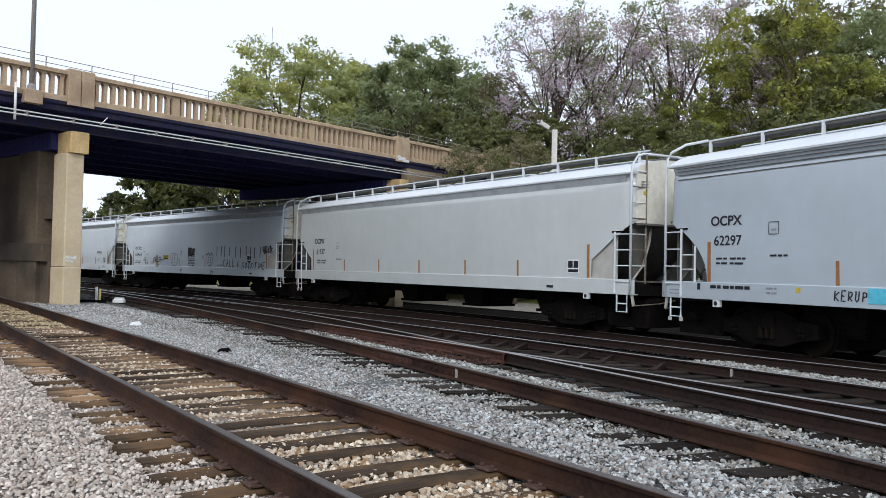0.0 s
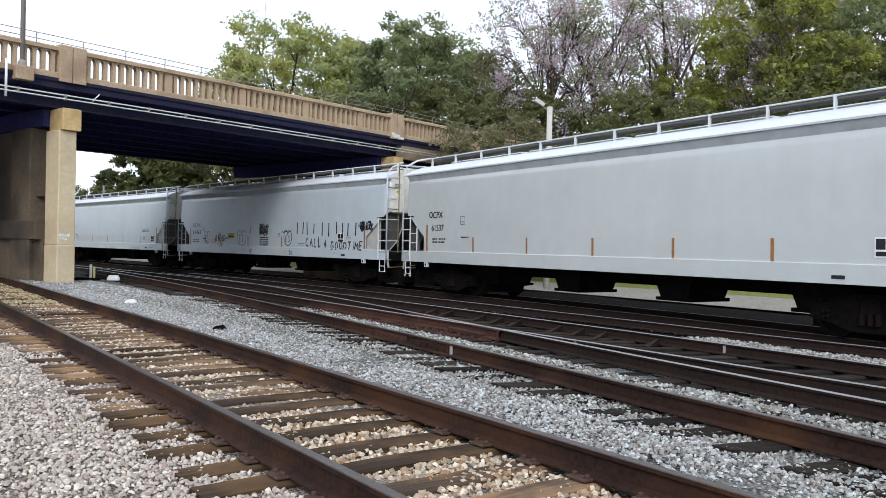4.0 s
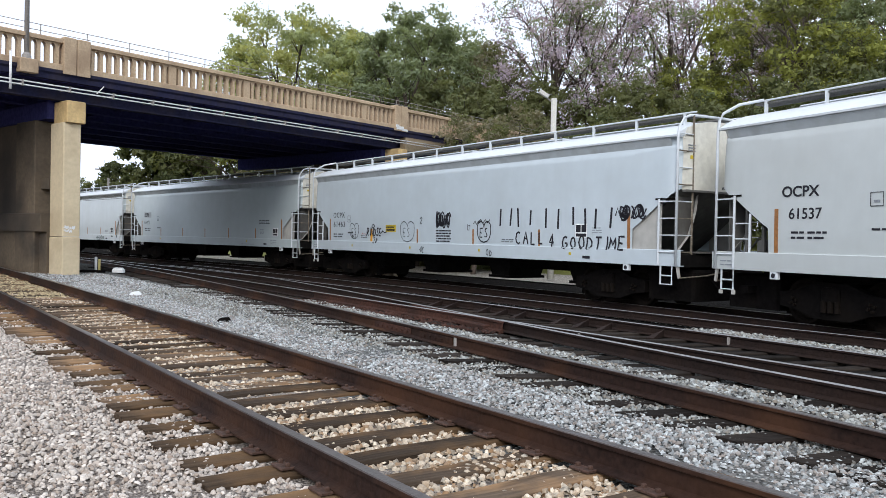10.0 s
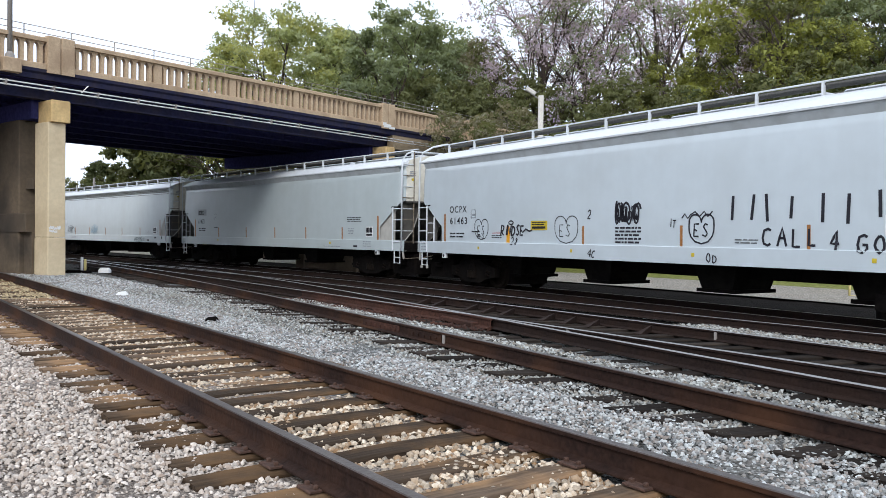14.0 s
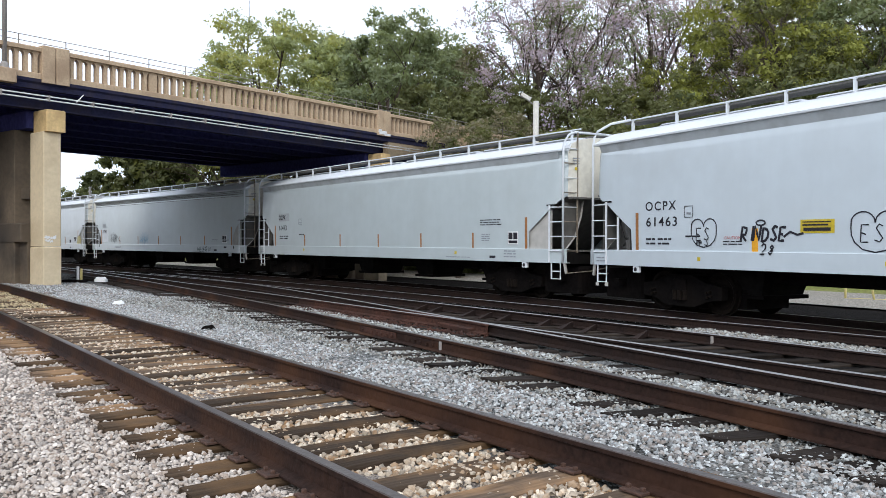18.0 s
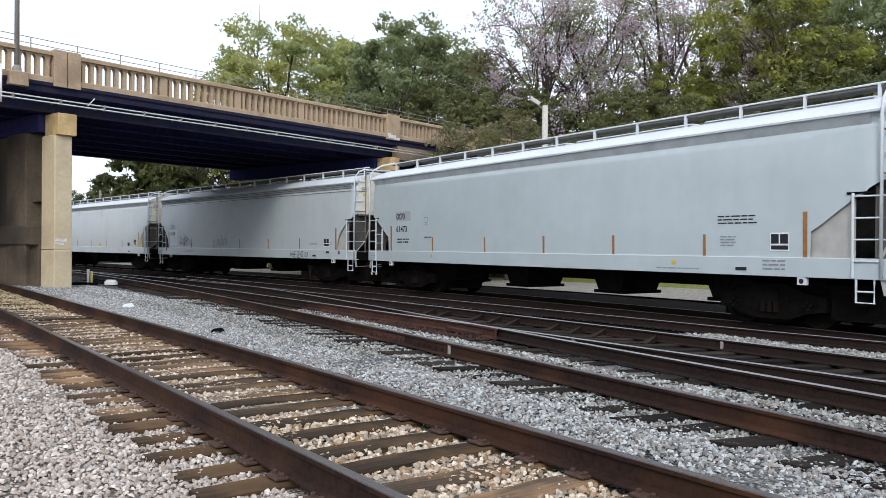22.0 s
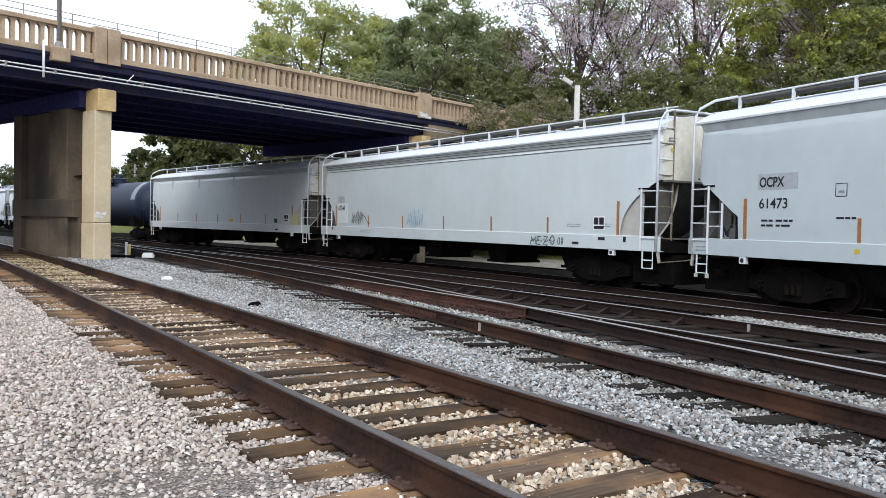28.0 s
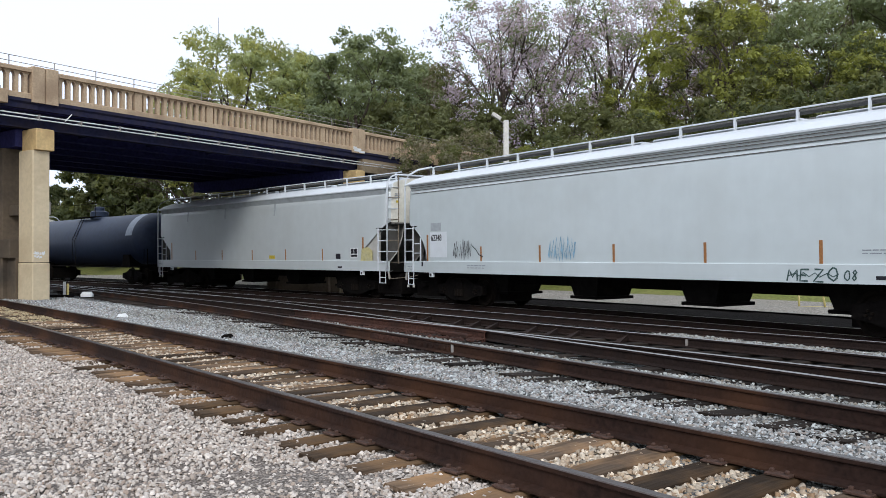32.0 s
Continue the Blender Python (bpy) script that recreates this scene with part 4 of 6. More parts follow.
def make_hopper():
    car = thing("covered_hopper_car", "pale grey covered hopper freight car with orange reflectors", "freight car")
    e = HALF - 0.15
    part("shell", make_shell(False), "car_grey", car, smooth=True)
    roof = [(1.6, 3.985), (1.64, 3.99), (1.645, 4.03), (1.6, 4.06), (1.3, 4.22), (0.9, 4.35), (0.45, 4.42), (0, 4.44), (-0.45, 4.42), (-0.9, 4.35), (-1.3, 4.22), (-1.6, 4.06), (-1.645, 4.03), (-1.64, 3.99), (-1.6, 3.985)]
    # A strip below each eave, darker in colour to stand for its shade.
    for y in (-1, 1):
        ch = Mesh().sweep([(1.522, 3.79), (1.53, 3.79), (1.612, 3.985), (1.6, 3.985)], [(-e + 0.2, 0, 0), (e - 0.2, 0, 0)])
        if y > 0:
            ch.v = [(p, -q, r) for p, q, r in ch.v]
        part("top_chord", ch, "chord", car, "top chord with the shade of the eave in its darker grey")
    part("roof", Mesh().sweep(roof, [(-e, 0, 0), (e, 0, 0)], closed=True), "car_white", car, "white painted curved roof")
    for s in (-1, 1):
        m = Mesh()
        zs = (2.79, 3.0, 3.2, 3.6, 4.0)
        across = ((-1, 0), (-0.93, 0.04), (-0.8, 0.07), (-0.4, 0.11), (0, 0.12), (0.4, 0.11), (0.8, 0.07), (0.93, 0.04), (1, 0))
        vs = [(s * (e + b), y * (shell_y(z) - 0.16), z) for z in zs for y, b in across]
        m.add(vs, [(r * 9 + k, r * 9 + k + 1, r * 9 + k + 10, r * 9 + k + 9) for r in range(4) for k in range(8)])
        part("end_sheet", m, "car_dirty", car, "grimy cream-white end sheet", smooth=True)
        cap = [(y, z) for y, z in roof if abs(y) < 1.5]
        part("end_cap", Mesh().add([(s * (e + d), y * 0.985, z - 0.005) for d in (0.0, 0.03) for y, z in cap + [(-1.42, 3.96), (1.42, 3.96)]], [tuple(range(len(cap) + 2)), tuple(range(2 * len(cap) + 3, len(cap) + 1, -1))] + [(k, (k + 1) % (len(cap) + 2), len(cap) + 2 + (k + 1) % (len(cap) + 2), len(cap) + 2 + k) for k in range(len(cap) + 2)]), "car_dirty", car, "cream-white arched end of the roof")
        # the hopper's end slopes inward below the end sheet
        prof = ((e, 2.8), (e - 0.25, 2.62), (8.6, 2.14), (7.9, 1.58), (7.2, 1.1))
        sl = Mesh()
        for d in (0.0, -0.035):
            vs = [(s * x, y * 1.46, z + d) for x, z in prof for y in (-1, -0.5, 0, 0.5, 1)]
            sl.add(vs, [(r * 5 + k, r * 5 + k + 1, r * 5 + k + 6, r * 5 + k + 5) for r in range(4) for k in range(4)])
        part("slope_sheet", sl, "slope_sheet", car, "sloping hopper end with grime and shade in its colour")
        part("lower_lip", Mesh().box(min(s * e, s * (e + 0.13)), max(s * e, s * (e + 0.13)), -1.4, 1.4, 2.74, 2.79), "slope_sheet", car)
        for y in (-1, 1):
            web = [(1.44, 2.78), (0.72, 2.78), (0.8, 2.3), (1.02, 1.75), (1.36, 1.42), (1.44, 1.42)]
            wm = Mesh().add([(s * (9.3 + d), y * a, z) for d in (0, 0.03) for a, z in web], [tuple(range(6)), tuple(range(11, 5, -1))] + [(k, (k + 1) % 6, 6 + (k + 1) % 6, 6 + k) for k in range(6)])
            w = part("end_web", wm, "slope_sheet", car, "grimy, shade-darkened stiffening web below the end sheet")
            lip = Mesh()
            for (a, za), (b, zb) in zip(web[1:5], web[2:5]):
                lip.add([(s * (9.28 + d), y * a, za) for d in (0, 0.12)] + [(s * (9.28 + d), y * b, zb) for d in (0.12, 0)], [(0, 1, 2, 3)])
            part("flange", lip, "gusset", w)
            part("step_plate", Mesh().box(min(s * 8.86, s * 9.3), max(s * 8.86, s * 9.3), min(y * 1.4, y * 1.6), max(y * 1.4, y * 1.6), 2.56, 2.6), "under", car)
        if s > 0:
            for y in (-1.52, 1.49):
                part("gusset_plate", Mesh().prism([(8.02, 1.38), (8.98, 1.38), (8.98, 2.62), (8.5, 2.38), (8.02, 2.05)], y, y + 0.03), "gusset", car, "dusty grey gusset below the slope")
            for k in range(3):
                part("print_line", Mesh().box(e + 0.06, e + 0.075, -1.3, -1.06, 3.8 - 0.065 * k, 3.825 - 0.065 * k), "faded", car)
            part("yellow_spot", Mesh().box(e + 0.06, e + 0.075, -1.22, -1.13, 3.5, 3.58), "yellow", car)
        else:
            for x, z in ((8.95, 2.44), (8.5, 2.1), (8.15, 1.84)):
                for y in (-1.3, 1.3):
                    part("rib", Mesh().box(s * x - 0.03, s * x + 0.03, y - 0.03, y + 0.03, 1.36, z), "slope_sheet", car)
            # brake gear on the platform
            part("air_reservoir", Mesh().lathe([(-8.5, 0.05), (-8.47, 0.17), (-8.4, 0.2), (-7.75, 0.2), (-7.68, 0.17), (-7.65, 0.05)], "x", 16, (0, -0.92, 1.62)), "brake_green", car, "grey-green brake air reservoir", smooth=True)
            part("brake_valve", Mesh().chamfer(-8.75, -8.52, -1.25, -1.0, 1.36, 1.66, 0.03).tube([(-8.62, -1.1, 1.62), (-8.4, -1.2, 1.78), (-8.2, -1.25, 1.7), (-8.1, -1.28, 1.42)], 0.025, 6), "slope_sheet", car)
            part("brake_pipe", Mesh().tube([(-9.2, -0.9, 1.5), (-8.9, -1.0, 1.72), (-8.55, -1.05, 1.62)], 0.022, 6), "slope_sheet", car)
            gr = part("grab_post", Mesh().tube([(-8.62, -1.58, 1.38), (-8.62, -1.58, 2.2)], 0.026, 6), "car_white", car)
            for z in (2.0, 1.68):
                part("rung", Mesh().tube([(-9.0, -1.58, z), (-8.62, -1.58, z)], 0.015, 6), "car_white", gr)
        # End sill and platform share the bay's shade-black colour.
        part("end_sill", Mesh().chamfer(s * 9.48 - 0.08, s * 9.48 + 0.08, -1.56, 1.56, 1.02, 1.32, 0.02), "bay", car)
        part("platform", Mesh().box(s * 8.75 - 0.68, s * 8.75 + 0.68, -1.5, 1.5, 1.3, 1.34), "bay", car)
        for y in (-1, 1):
            x0, x1 = s * 9.51, s * 9.0
            pts = [(x0, y * 1.63, 1.04), (x0, y * 1.63, 3.95), (x0, y * 1.6, 4.2)]
            pts += [(x0, y * 1.42, 4.42), (x0, y * 1.2, 4.5), (x0, 0.0, 4.53)] if s > 0 else [(x0 + 0.03, y * 1.52, 4.36), (x0 + 0.16, y * 1.2, 4.56), (x0 + 0.5, y * 0.85, 4.645)]
            part("corner_post", Mesh().tube(pts, 0.031, 8), "car_white", car, smooth=True)
            part("ladder_rail", Mesh().tube([(x1, y * 1.63, 1.06), (x1, y * 1.63, 2.58)], 0.026, 6), "car_white", car)
            for k in range(4):
                part("rung", Mesh().tube([(x0, y * 1.63, 1.36 + 0.385 * k), (x1, y * 1.63, 1.36 + 0.385 * k)], 0.016, 6), "car_white", car)
            xa, xb = s * 9.37, s * 9.04
            step = part("stirrup_step", Mesh().tube([(xa, y * 1.58, 1.1), (xa, y * 1.58, 0.62), (xb, y * 1.58, 0.62), (xb, y * 1.58, 1.1)], 0.022, 6), "car_white", car)
            part("tread", Mesh().tube([(xa, y * 1.58, 0.82), (xb, y * 1.58, 0.82)], 0.018, 6), "car_white", step)
            if s < 0:
                for u, z in ((xb - 0.02, 0.62), (xa - 0.04, 0.6)):
                    part("foot_plate", Mesh().chamfer(u, u + 0.1, y * 1.6 - 0.02, y * 1.6 + 0.02, 0.52, z, 0.01), "gusset", step)
            pad = part("jacking_pad", Mesh().chamfer(s * 7.98 - 0.1, s * 7.98 + 0.1, min(y * 1.5, y * 1.6), max(y * 1.5, y * 1.6), 0.89, 1.06, 0.02), "car_white", car)
            part("pad_hole", Mesh().lathe([(0, 0.05), (y * 0.006, 0.05)], "y", 10, (s * 7.98, y * 1.6, 0.96)), "ink", pad)
        lx, ly = s * 9.53, -s * 1.12
        ladder = part("end_ladder", Mesh().tube([(lx, ly, 1.3), (lx, ly, 4.5)], 0.026, 6), "end_steel", car, "rust-browned end ladder rail")
        for k in range(8):
            part("rung", Mesh().tube([(lx, ly, 1.36 + k * 0.385), (lx, -s * 1.6, 1.36 + k * 0.385)], 0.016, 6), "car_white" if k % 2 else "end_steel", ladder)
        part("crossover_board", Mesh().box(s * 9.5 - 0.16, s * 9.5 + 0.16, -1.0, 1.0, 1.34, 1.38), "grating", car)
        part("coupler", Mesh().box(s * 9.4, s * 9.95, -0.1, 0.1, 0.72, 0.92).chamfer(s * 10.0 - 0.2, s * 10.0 + 0.2, -0.16, 0.16, 0.66, 0.98, 0.04), "wheel", car)
        # Draft gear box made oversize to stand in for the shade between cars.
        part("draft_gear", Mesh().chamfer(s * 8.95 - 0.75, s * 8.95 + 0.62, -1.05, 1.05, 0.22, 0.95, 0.06).box(s * 9.0 - 0.1, s * 9.0 + 0.1, -1.3, 1.3, 0.55, 0.7), "under", car)
        part("air_hose", Mesh().tube([(s * 9.5, -0.5, 0.85), (s * 9.75, -0.42, 0.55), (s * 10.05, -0.35, 0.45)], 0.025, 6), "under", car)
        part("uncoupling_lever", Mesh().tube([(s * 9.5, -1.55, 1.06), (s * 9.56, -1.5, 0.78), (s * 9.62, -0.7, 0.82), (s * 9.7, -0.2, 0.9)], 0.016, 6), "end_steel", car)
        part("lever_bracket", Mesh().prism([(s * 9.47, 1.05), (s * 9.55, 1.05), (s * 9.58, 0.78), (s * 9.54, 0.76)], -1.58, -1.54), "gusset", car)
    for y in (-1, 1):
        sill = Mesh().sweep([(1.61, 1.04), (1.61, 1.4), (1.6, 1.412), (1.52, 1.412), (1.5, 1.395), (1.59, 1.395), (1.59, 1.06), (1.48, 1.06), (1.48, 1.04)], [(-HALF, 0, 0), (HALF, 0, 0)])
        if y > 0:
            sill.v = [(a, -b, c) for a, b, c in sill.v]
        part("side_sill", sill, "car_grey", car, "pale side sill")
        part("running_board", Mesh().box(-9.3, 9.3, y * 0.32, y * 0.78, 4.57, 4.61), "grating", car, "dark steel grating walkway")
        part("edge_rail", Mesh().tube([(-9.35, y * 0.8, 4.64), (9.35, y * 0.8, 4.64)], 0.02, 6), "car_white", car)
        for k in range(13):
            x = -9.0 + k * 1.5
            part("board_bracket", Mesh().box(x - 0.022, x + 0.022, y * 0.75, y * 0.82, 4.34, 4.64), "car_white", car)
    for x in (-6.6, -2.2, 2.2, 6.6):
        part("hatch_cover", Mesh().sweep([(0.27, 4.42), (0.27, 4.5), (0.2, 4.54), (-0.2, 4.54), (-0.27, 4.5), (-0.27, 4.42)], [(x - 2.0, 0, 0), (x + 2.0, 0, 0)]), "car_white", car)
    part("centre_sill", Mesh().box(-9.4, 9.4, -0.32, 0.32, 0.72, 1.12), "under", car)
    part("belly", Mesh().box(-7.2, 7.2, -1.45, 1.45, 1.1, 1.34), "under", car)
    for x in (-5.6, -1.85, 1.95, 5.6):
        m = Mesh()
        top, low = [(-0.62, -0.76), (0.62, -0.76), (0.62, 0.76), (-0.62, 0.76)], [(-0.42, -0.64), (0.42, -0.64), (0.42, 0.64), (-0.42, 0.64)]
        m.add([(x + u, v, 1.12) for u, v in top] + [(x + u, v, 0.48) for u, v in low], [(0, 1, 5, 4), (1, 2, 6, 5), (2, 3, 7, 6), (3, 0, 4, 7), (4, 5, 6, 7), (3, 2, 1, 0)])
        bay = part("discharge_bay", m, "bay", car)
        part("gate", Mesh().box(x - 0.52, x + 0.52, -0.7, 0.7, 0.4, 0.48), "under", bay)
    part("train_pipe", Mesh().tube([(-6.2, 0.95, 0.72), (6.2, 0.95, 0.72)], 0.035, 6), "under", car)
    add_trucks(car, 7.0)
    return car


WHEEL_R = 0.46


def add_trucks(car, base):
    for s in (-1, 1):
        cx = s * base
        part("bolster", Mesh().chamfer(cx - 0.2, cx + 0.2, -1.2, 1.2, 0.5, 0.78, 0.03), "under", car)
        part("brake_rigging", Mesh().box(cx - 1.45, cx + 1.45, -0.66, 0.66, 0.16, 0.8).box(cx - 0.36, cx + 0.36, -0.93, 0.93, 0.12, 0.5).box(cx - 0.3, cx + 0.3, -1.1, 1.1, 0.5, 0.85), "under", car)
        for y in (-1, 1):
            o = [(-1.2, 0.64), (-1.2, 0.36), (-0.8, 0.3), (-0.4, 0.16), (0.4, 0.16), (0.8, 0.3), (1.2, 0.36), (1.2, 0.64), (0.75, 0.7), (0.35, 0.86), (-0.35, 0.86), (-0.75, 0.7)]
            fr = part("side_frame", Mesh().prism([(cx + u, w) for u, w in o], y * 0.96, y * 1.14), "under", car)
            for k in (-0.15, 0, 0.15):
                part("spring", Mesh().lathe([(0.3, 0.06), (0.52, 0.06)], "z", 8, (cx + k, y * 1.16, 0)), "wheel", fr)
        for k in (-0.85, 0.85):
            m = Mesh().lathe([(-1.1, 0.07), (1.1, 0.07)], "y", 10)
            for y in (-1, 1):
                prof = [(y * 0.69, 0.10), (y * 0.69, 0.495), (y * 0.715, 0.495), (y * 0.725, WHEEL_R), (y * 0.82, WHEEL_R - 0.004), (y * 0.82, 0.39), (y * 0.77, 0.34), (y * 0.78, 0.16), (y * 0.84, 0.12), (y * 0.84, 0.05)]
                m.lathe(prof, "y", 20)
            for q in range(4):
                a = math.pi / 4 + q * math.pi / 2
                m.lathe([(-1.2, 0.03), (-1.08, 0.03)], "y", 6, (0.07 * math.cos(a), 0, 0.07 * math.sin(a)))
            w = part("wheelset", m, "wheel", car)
            w.matrix_basis = pose(cx + k, 0, WHEEL_R)


def make_tank():
    car = thing("tank_car", "black cylindrical tank car with a top dome", "freight car")
    prof = [(s * u, r) for s, ends in ((-1, ((8.9, 0.05), (8.85, 0.5), (8.7, 0.95), (8.45, 1.28), (8.1, 1.46), (7.75, 1.5))), (1, ((7.75, 1.5), (8.1, 1.46), (8.45, 1.28), (8.7, 0.95), (8.85, 0.5), (8.9, 0.05)))) for u, r in ends]
    part("tank", Mesh().lathe(prof, "x", 40, (0, 0, 2.55)), "tank", car, smooth=True)
    for s in (-1, 1):
        for y in (-1, 1):
            arc = [math.radians(8 + 8 * k) for k in range(9)]
            vs = [(s * u, y * 1.512 * math.cos(a), 2.55 + 1.512 * math.sin(a)) for u in (6.9, 7.7) for a in arc]
            part("pale_panel", Mesh().add(vs, [(k, k + 1, k + 10, k + 9) for k in range(8)]), "tank_band", car, "pale grey panel on the upper side of the tank", smooth=True)
        part("stub_sill", Mesh().chamfer(s * 7.8 - 1.6, s * 7.8 + 1.6, -0.35, 0.35, 0.72, 1.15, 0.03), "under", car)
        part("end_platform", Mesh().box(s * 9.3 - 0.3, s * 9.3 + 0.3, -1.5, 1.5, 1.1, 1.16), "under", car)
        part("coupler", Mesh().box(s * 9.3, s * 9.95, -0.1, 0.1, 0.72, 0.92), "wheel", car)
        for y in (-1, 1):
            part("saddle", Mesh().prism([(s * 6.6 - 0.5, 1.0), (s * 6.6 + 0.5, 1.0), (s * 6.6 + 0.4, 1.7), (s * 6.6 - 0.4, 1.7)], y * 0.5, y * 1.3), "under", car)
            part("grab_rail", Mesh().tube([(s * 9.1, y * 1.45, 1.16), (s * 9.1, y * 1.45, 2.0), (s * 9.5, y * 1.45, 2.0), (s * 9.5, y * 1.45, 1.16)], 0.02, 6), "under", car)
    part("dome", Mesh().lathe([(3.95, 0.55), (4.4, 0.55), (4.48, 0.4)], "z", 20), "tank", car)
    part("valve_housing", Mesh().lathe([(4.4, 0.3), (4.68, 0.3), (4.74, 0.2)], "z", 16), "tank", car)
    for y in (-1, 1):
        part("top_walkway", Mesh().box(-1.6, 1.6, y * 0.55, y * 0.95, 4.02, 4.06), "under", car)
        part("handrail", Mesh().tube([(-1.6, y * 0.95, 4.04), (-1.6, y * 0.95, 4.85), (1.6, y * 0.95, 4.85), (1.6, y * 0.95, 4.04)], 0.02, 6), "under", car)
        part("ladder_rail", Mesh().tube([(-0.2, y * 1.55, 1.0), (-0.2, y * 1.62, 2.6), (-0.2, y * 1.0, 4.05)], 0.02, 6).tube([(0.2, y * 1.55, 1.0), (0.2, y * 1.62, 2.6), (0.2, y * 1.0, 4.05)], 0.02, 6), "under", car)
        part("side_pipe", Mesh().tube([(-8.2, y * 1.2, 1.0), (8.2, y * 1.2, 1.0)], 0.04, 6), "under", car)
    add_trucks(car, 7.0)
    return car


# car k stands k lengths ahead of the third car, whose middle is 9.5 m ahead of the run
hopper = make_hopper()
hoppers = {2: hopper}
for k in (1, 0, -1, -2, -3, -5, -6, -7):
    hoppers[k] = copy_thing(hopper, pose(0, 0, 0))
tank = make_tank()
tanks = {-4: tank}
rounded_shell = make_shell(True).data("shell", "car_grey", True)
for k, c in hoppers.items():
    for o in c.children:
        if o.name.startswith("shell") and k in (2, -2, -5, -7):
            o.data = rounded_shell
        if o.name.startswith("top_chord") and k in (2, -2, -5, -7):
            o.data = o.data.copy()
            o.data.materials[0] = PAINTS.get(k, MAT["car_grey"])
            o["label"] = "pale top chord under the eave"
        if k in PAINTS and o.name.startswith(("shell", "side_sill")):
            o.data = o.data.copy()
            o.data.materials[0] = PAINTS[k]
for c in (*hoppers.values(), *tanks.values()):
    c["group"] = "cars of the freight train"
cars = {**hoppers, **tanks}
for k, c in cars.items():
    c.matrix_basis = car_pose(train_s(0) + 9.5 + k * CAR)


# ---- lettering, reflectors and graffiti on the near sides ----
def side_y(z, lift=0.008):
    return -(1.61 + lift if z < 1.41 else shell_y(z) + lift)


def plate(x0, x1, z0, z1, lift=0.008):
    """A thin upright plate on the near side, following the shell."""
    n = max(1, int((z1 - z0) / 0.25))
    m = Mesh()
    vs = []
    for k in range(n + 1):
        z = z0 + (z1 - z0) * k / n
        y = side_y((z0 + z1) / 2 if z1 < 1.41 else z, lift)
        vs += [(x0, y, z), (x1, y, z), (x1, y + 0.006, z), (x0, y + 0.006, z)]
    fs = [(3, 2, 1, 0), tuple(4 * n + i for i in range(4))]
    for k in range(n):
        fs += [(4 * k + i, 4 * k + (i + 1) % 4, 4 * k + 4 + (i + 1) % 4, 4 * k + 4 + i) for i in range(4)]
    return m.add(vs, fs)


def lettering(car, text, x, z, height, mat="ink", width=None, weight=0.0, name="lettering", spacing=1.0):
    """Painted words, their middle at x and their foot at z."""
    cu = bpy.data.curves.new("lettering", "FONT")
    cu.body, cu.size, cu.align_x, cu.offset, cu.space_character = text, height * 1.42, "CENTER", weight, spacing
    tmp = new("lettering", cu)
    bpy.context.view_layer.update()
    me = bpy.data.meshes.new_from_object(tmp.evaluated_get(bpy.context.evaluated_depsgraph_get()))
    w = tmp.dimensions.x
    bpy.data.objects.remove(tmp)
    me.materials.clear()
    me.materials.append(MAT[mat])
    ob = part(name, me, mat, car)
    k = width / w if width and w else 1.0
    ob.matrix_basis = pose(x, side_y(z + height / 2), z, 90, 0, 0) @ Matrix.Diagonal((k, 1, 1, 1))
    return ob


def ribbon(m, pts, w, lift=0.009):
    """A sprayed stroke of width w through points (x, z)."""
    vs, n = [], len(pts)
    for i, (x, z) in enumerate(pts):
        dx, dz = pts[min(i + 1, n - 1)][0] - pts[max(i - 1, 0)][0], pts[min(i + 1, n - 1)][1] - pts[max(i - 1, 0)][1]
        d = math.hypot(dx, dz) or 1
        for k in (-0.5, 0.5):
            px, pz = x - dz / d * w * k, z + dx / d * w * k
            vs.append((px, side_y(pz, lift), pz))
    m.add(vs, [(2 * i, 2 * i + 1, 2 * i + 3, 2 * i + 2) for i in range(n - 1)])
    return m


def scribble(car, x, z, w, h, mat, seed, strokes=9, width=0.03, name="graffiti", label="sprayed scrawl"):
    rng, m = random.Random(seed), Mesh()
    for _ in range(strokes):
        cx = x + rng.uniform(-0.42, 0.42) * w
        a0, rx, rz = rng.uniform(0, 6.3), w * rng.uniform(0.06, 0.16), h * rng.uniform(0.25, 0.5)
        ribbon(m, [(cx + rx * math.cos(a0 + 0.5 * k), z + rz * math.sin(a0 + 0.5 * k) + 0.05 * h * math.sin(k)) for k in range(rng.randint(5, 10))], width)
    return part(name, m, mat, car, label)


# pen strokes of hand-drawn characters, as grid points (across, up) from 0 to 9
STROKES = {
    "A": "00 39 60/14 54", "C": "68 49 18 04 11 40 61", "D": "00 09 48 66 63 41 00", "E": "69 09 00 60/05 44", "K": "09 00/68 04 60", "P": "00 09 58 55 04", "U": "09 02 20 42 49", "G": "68 49 18 04 11 40 62 64 34",
    "I": "39 30", "L": "09 00 50", "M": "00 19 43 79 80", "N": "00 09 60 69", "O": "39 17 04 12 40 62 65 58 39", "R": "00 09 58 56 44 04 60",
    "S": "68 39 17 26 44 62 40 01", "T": "09 79/39 30", "Z": "09 69 00 70", "2": "07 29 58 55 00 60", "4": "50 59 03 73", "8": "35 17 39 57 35 12 30 52 35",
}


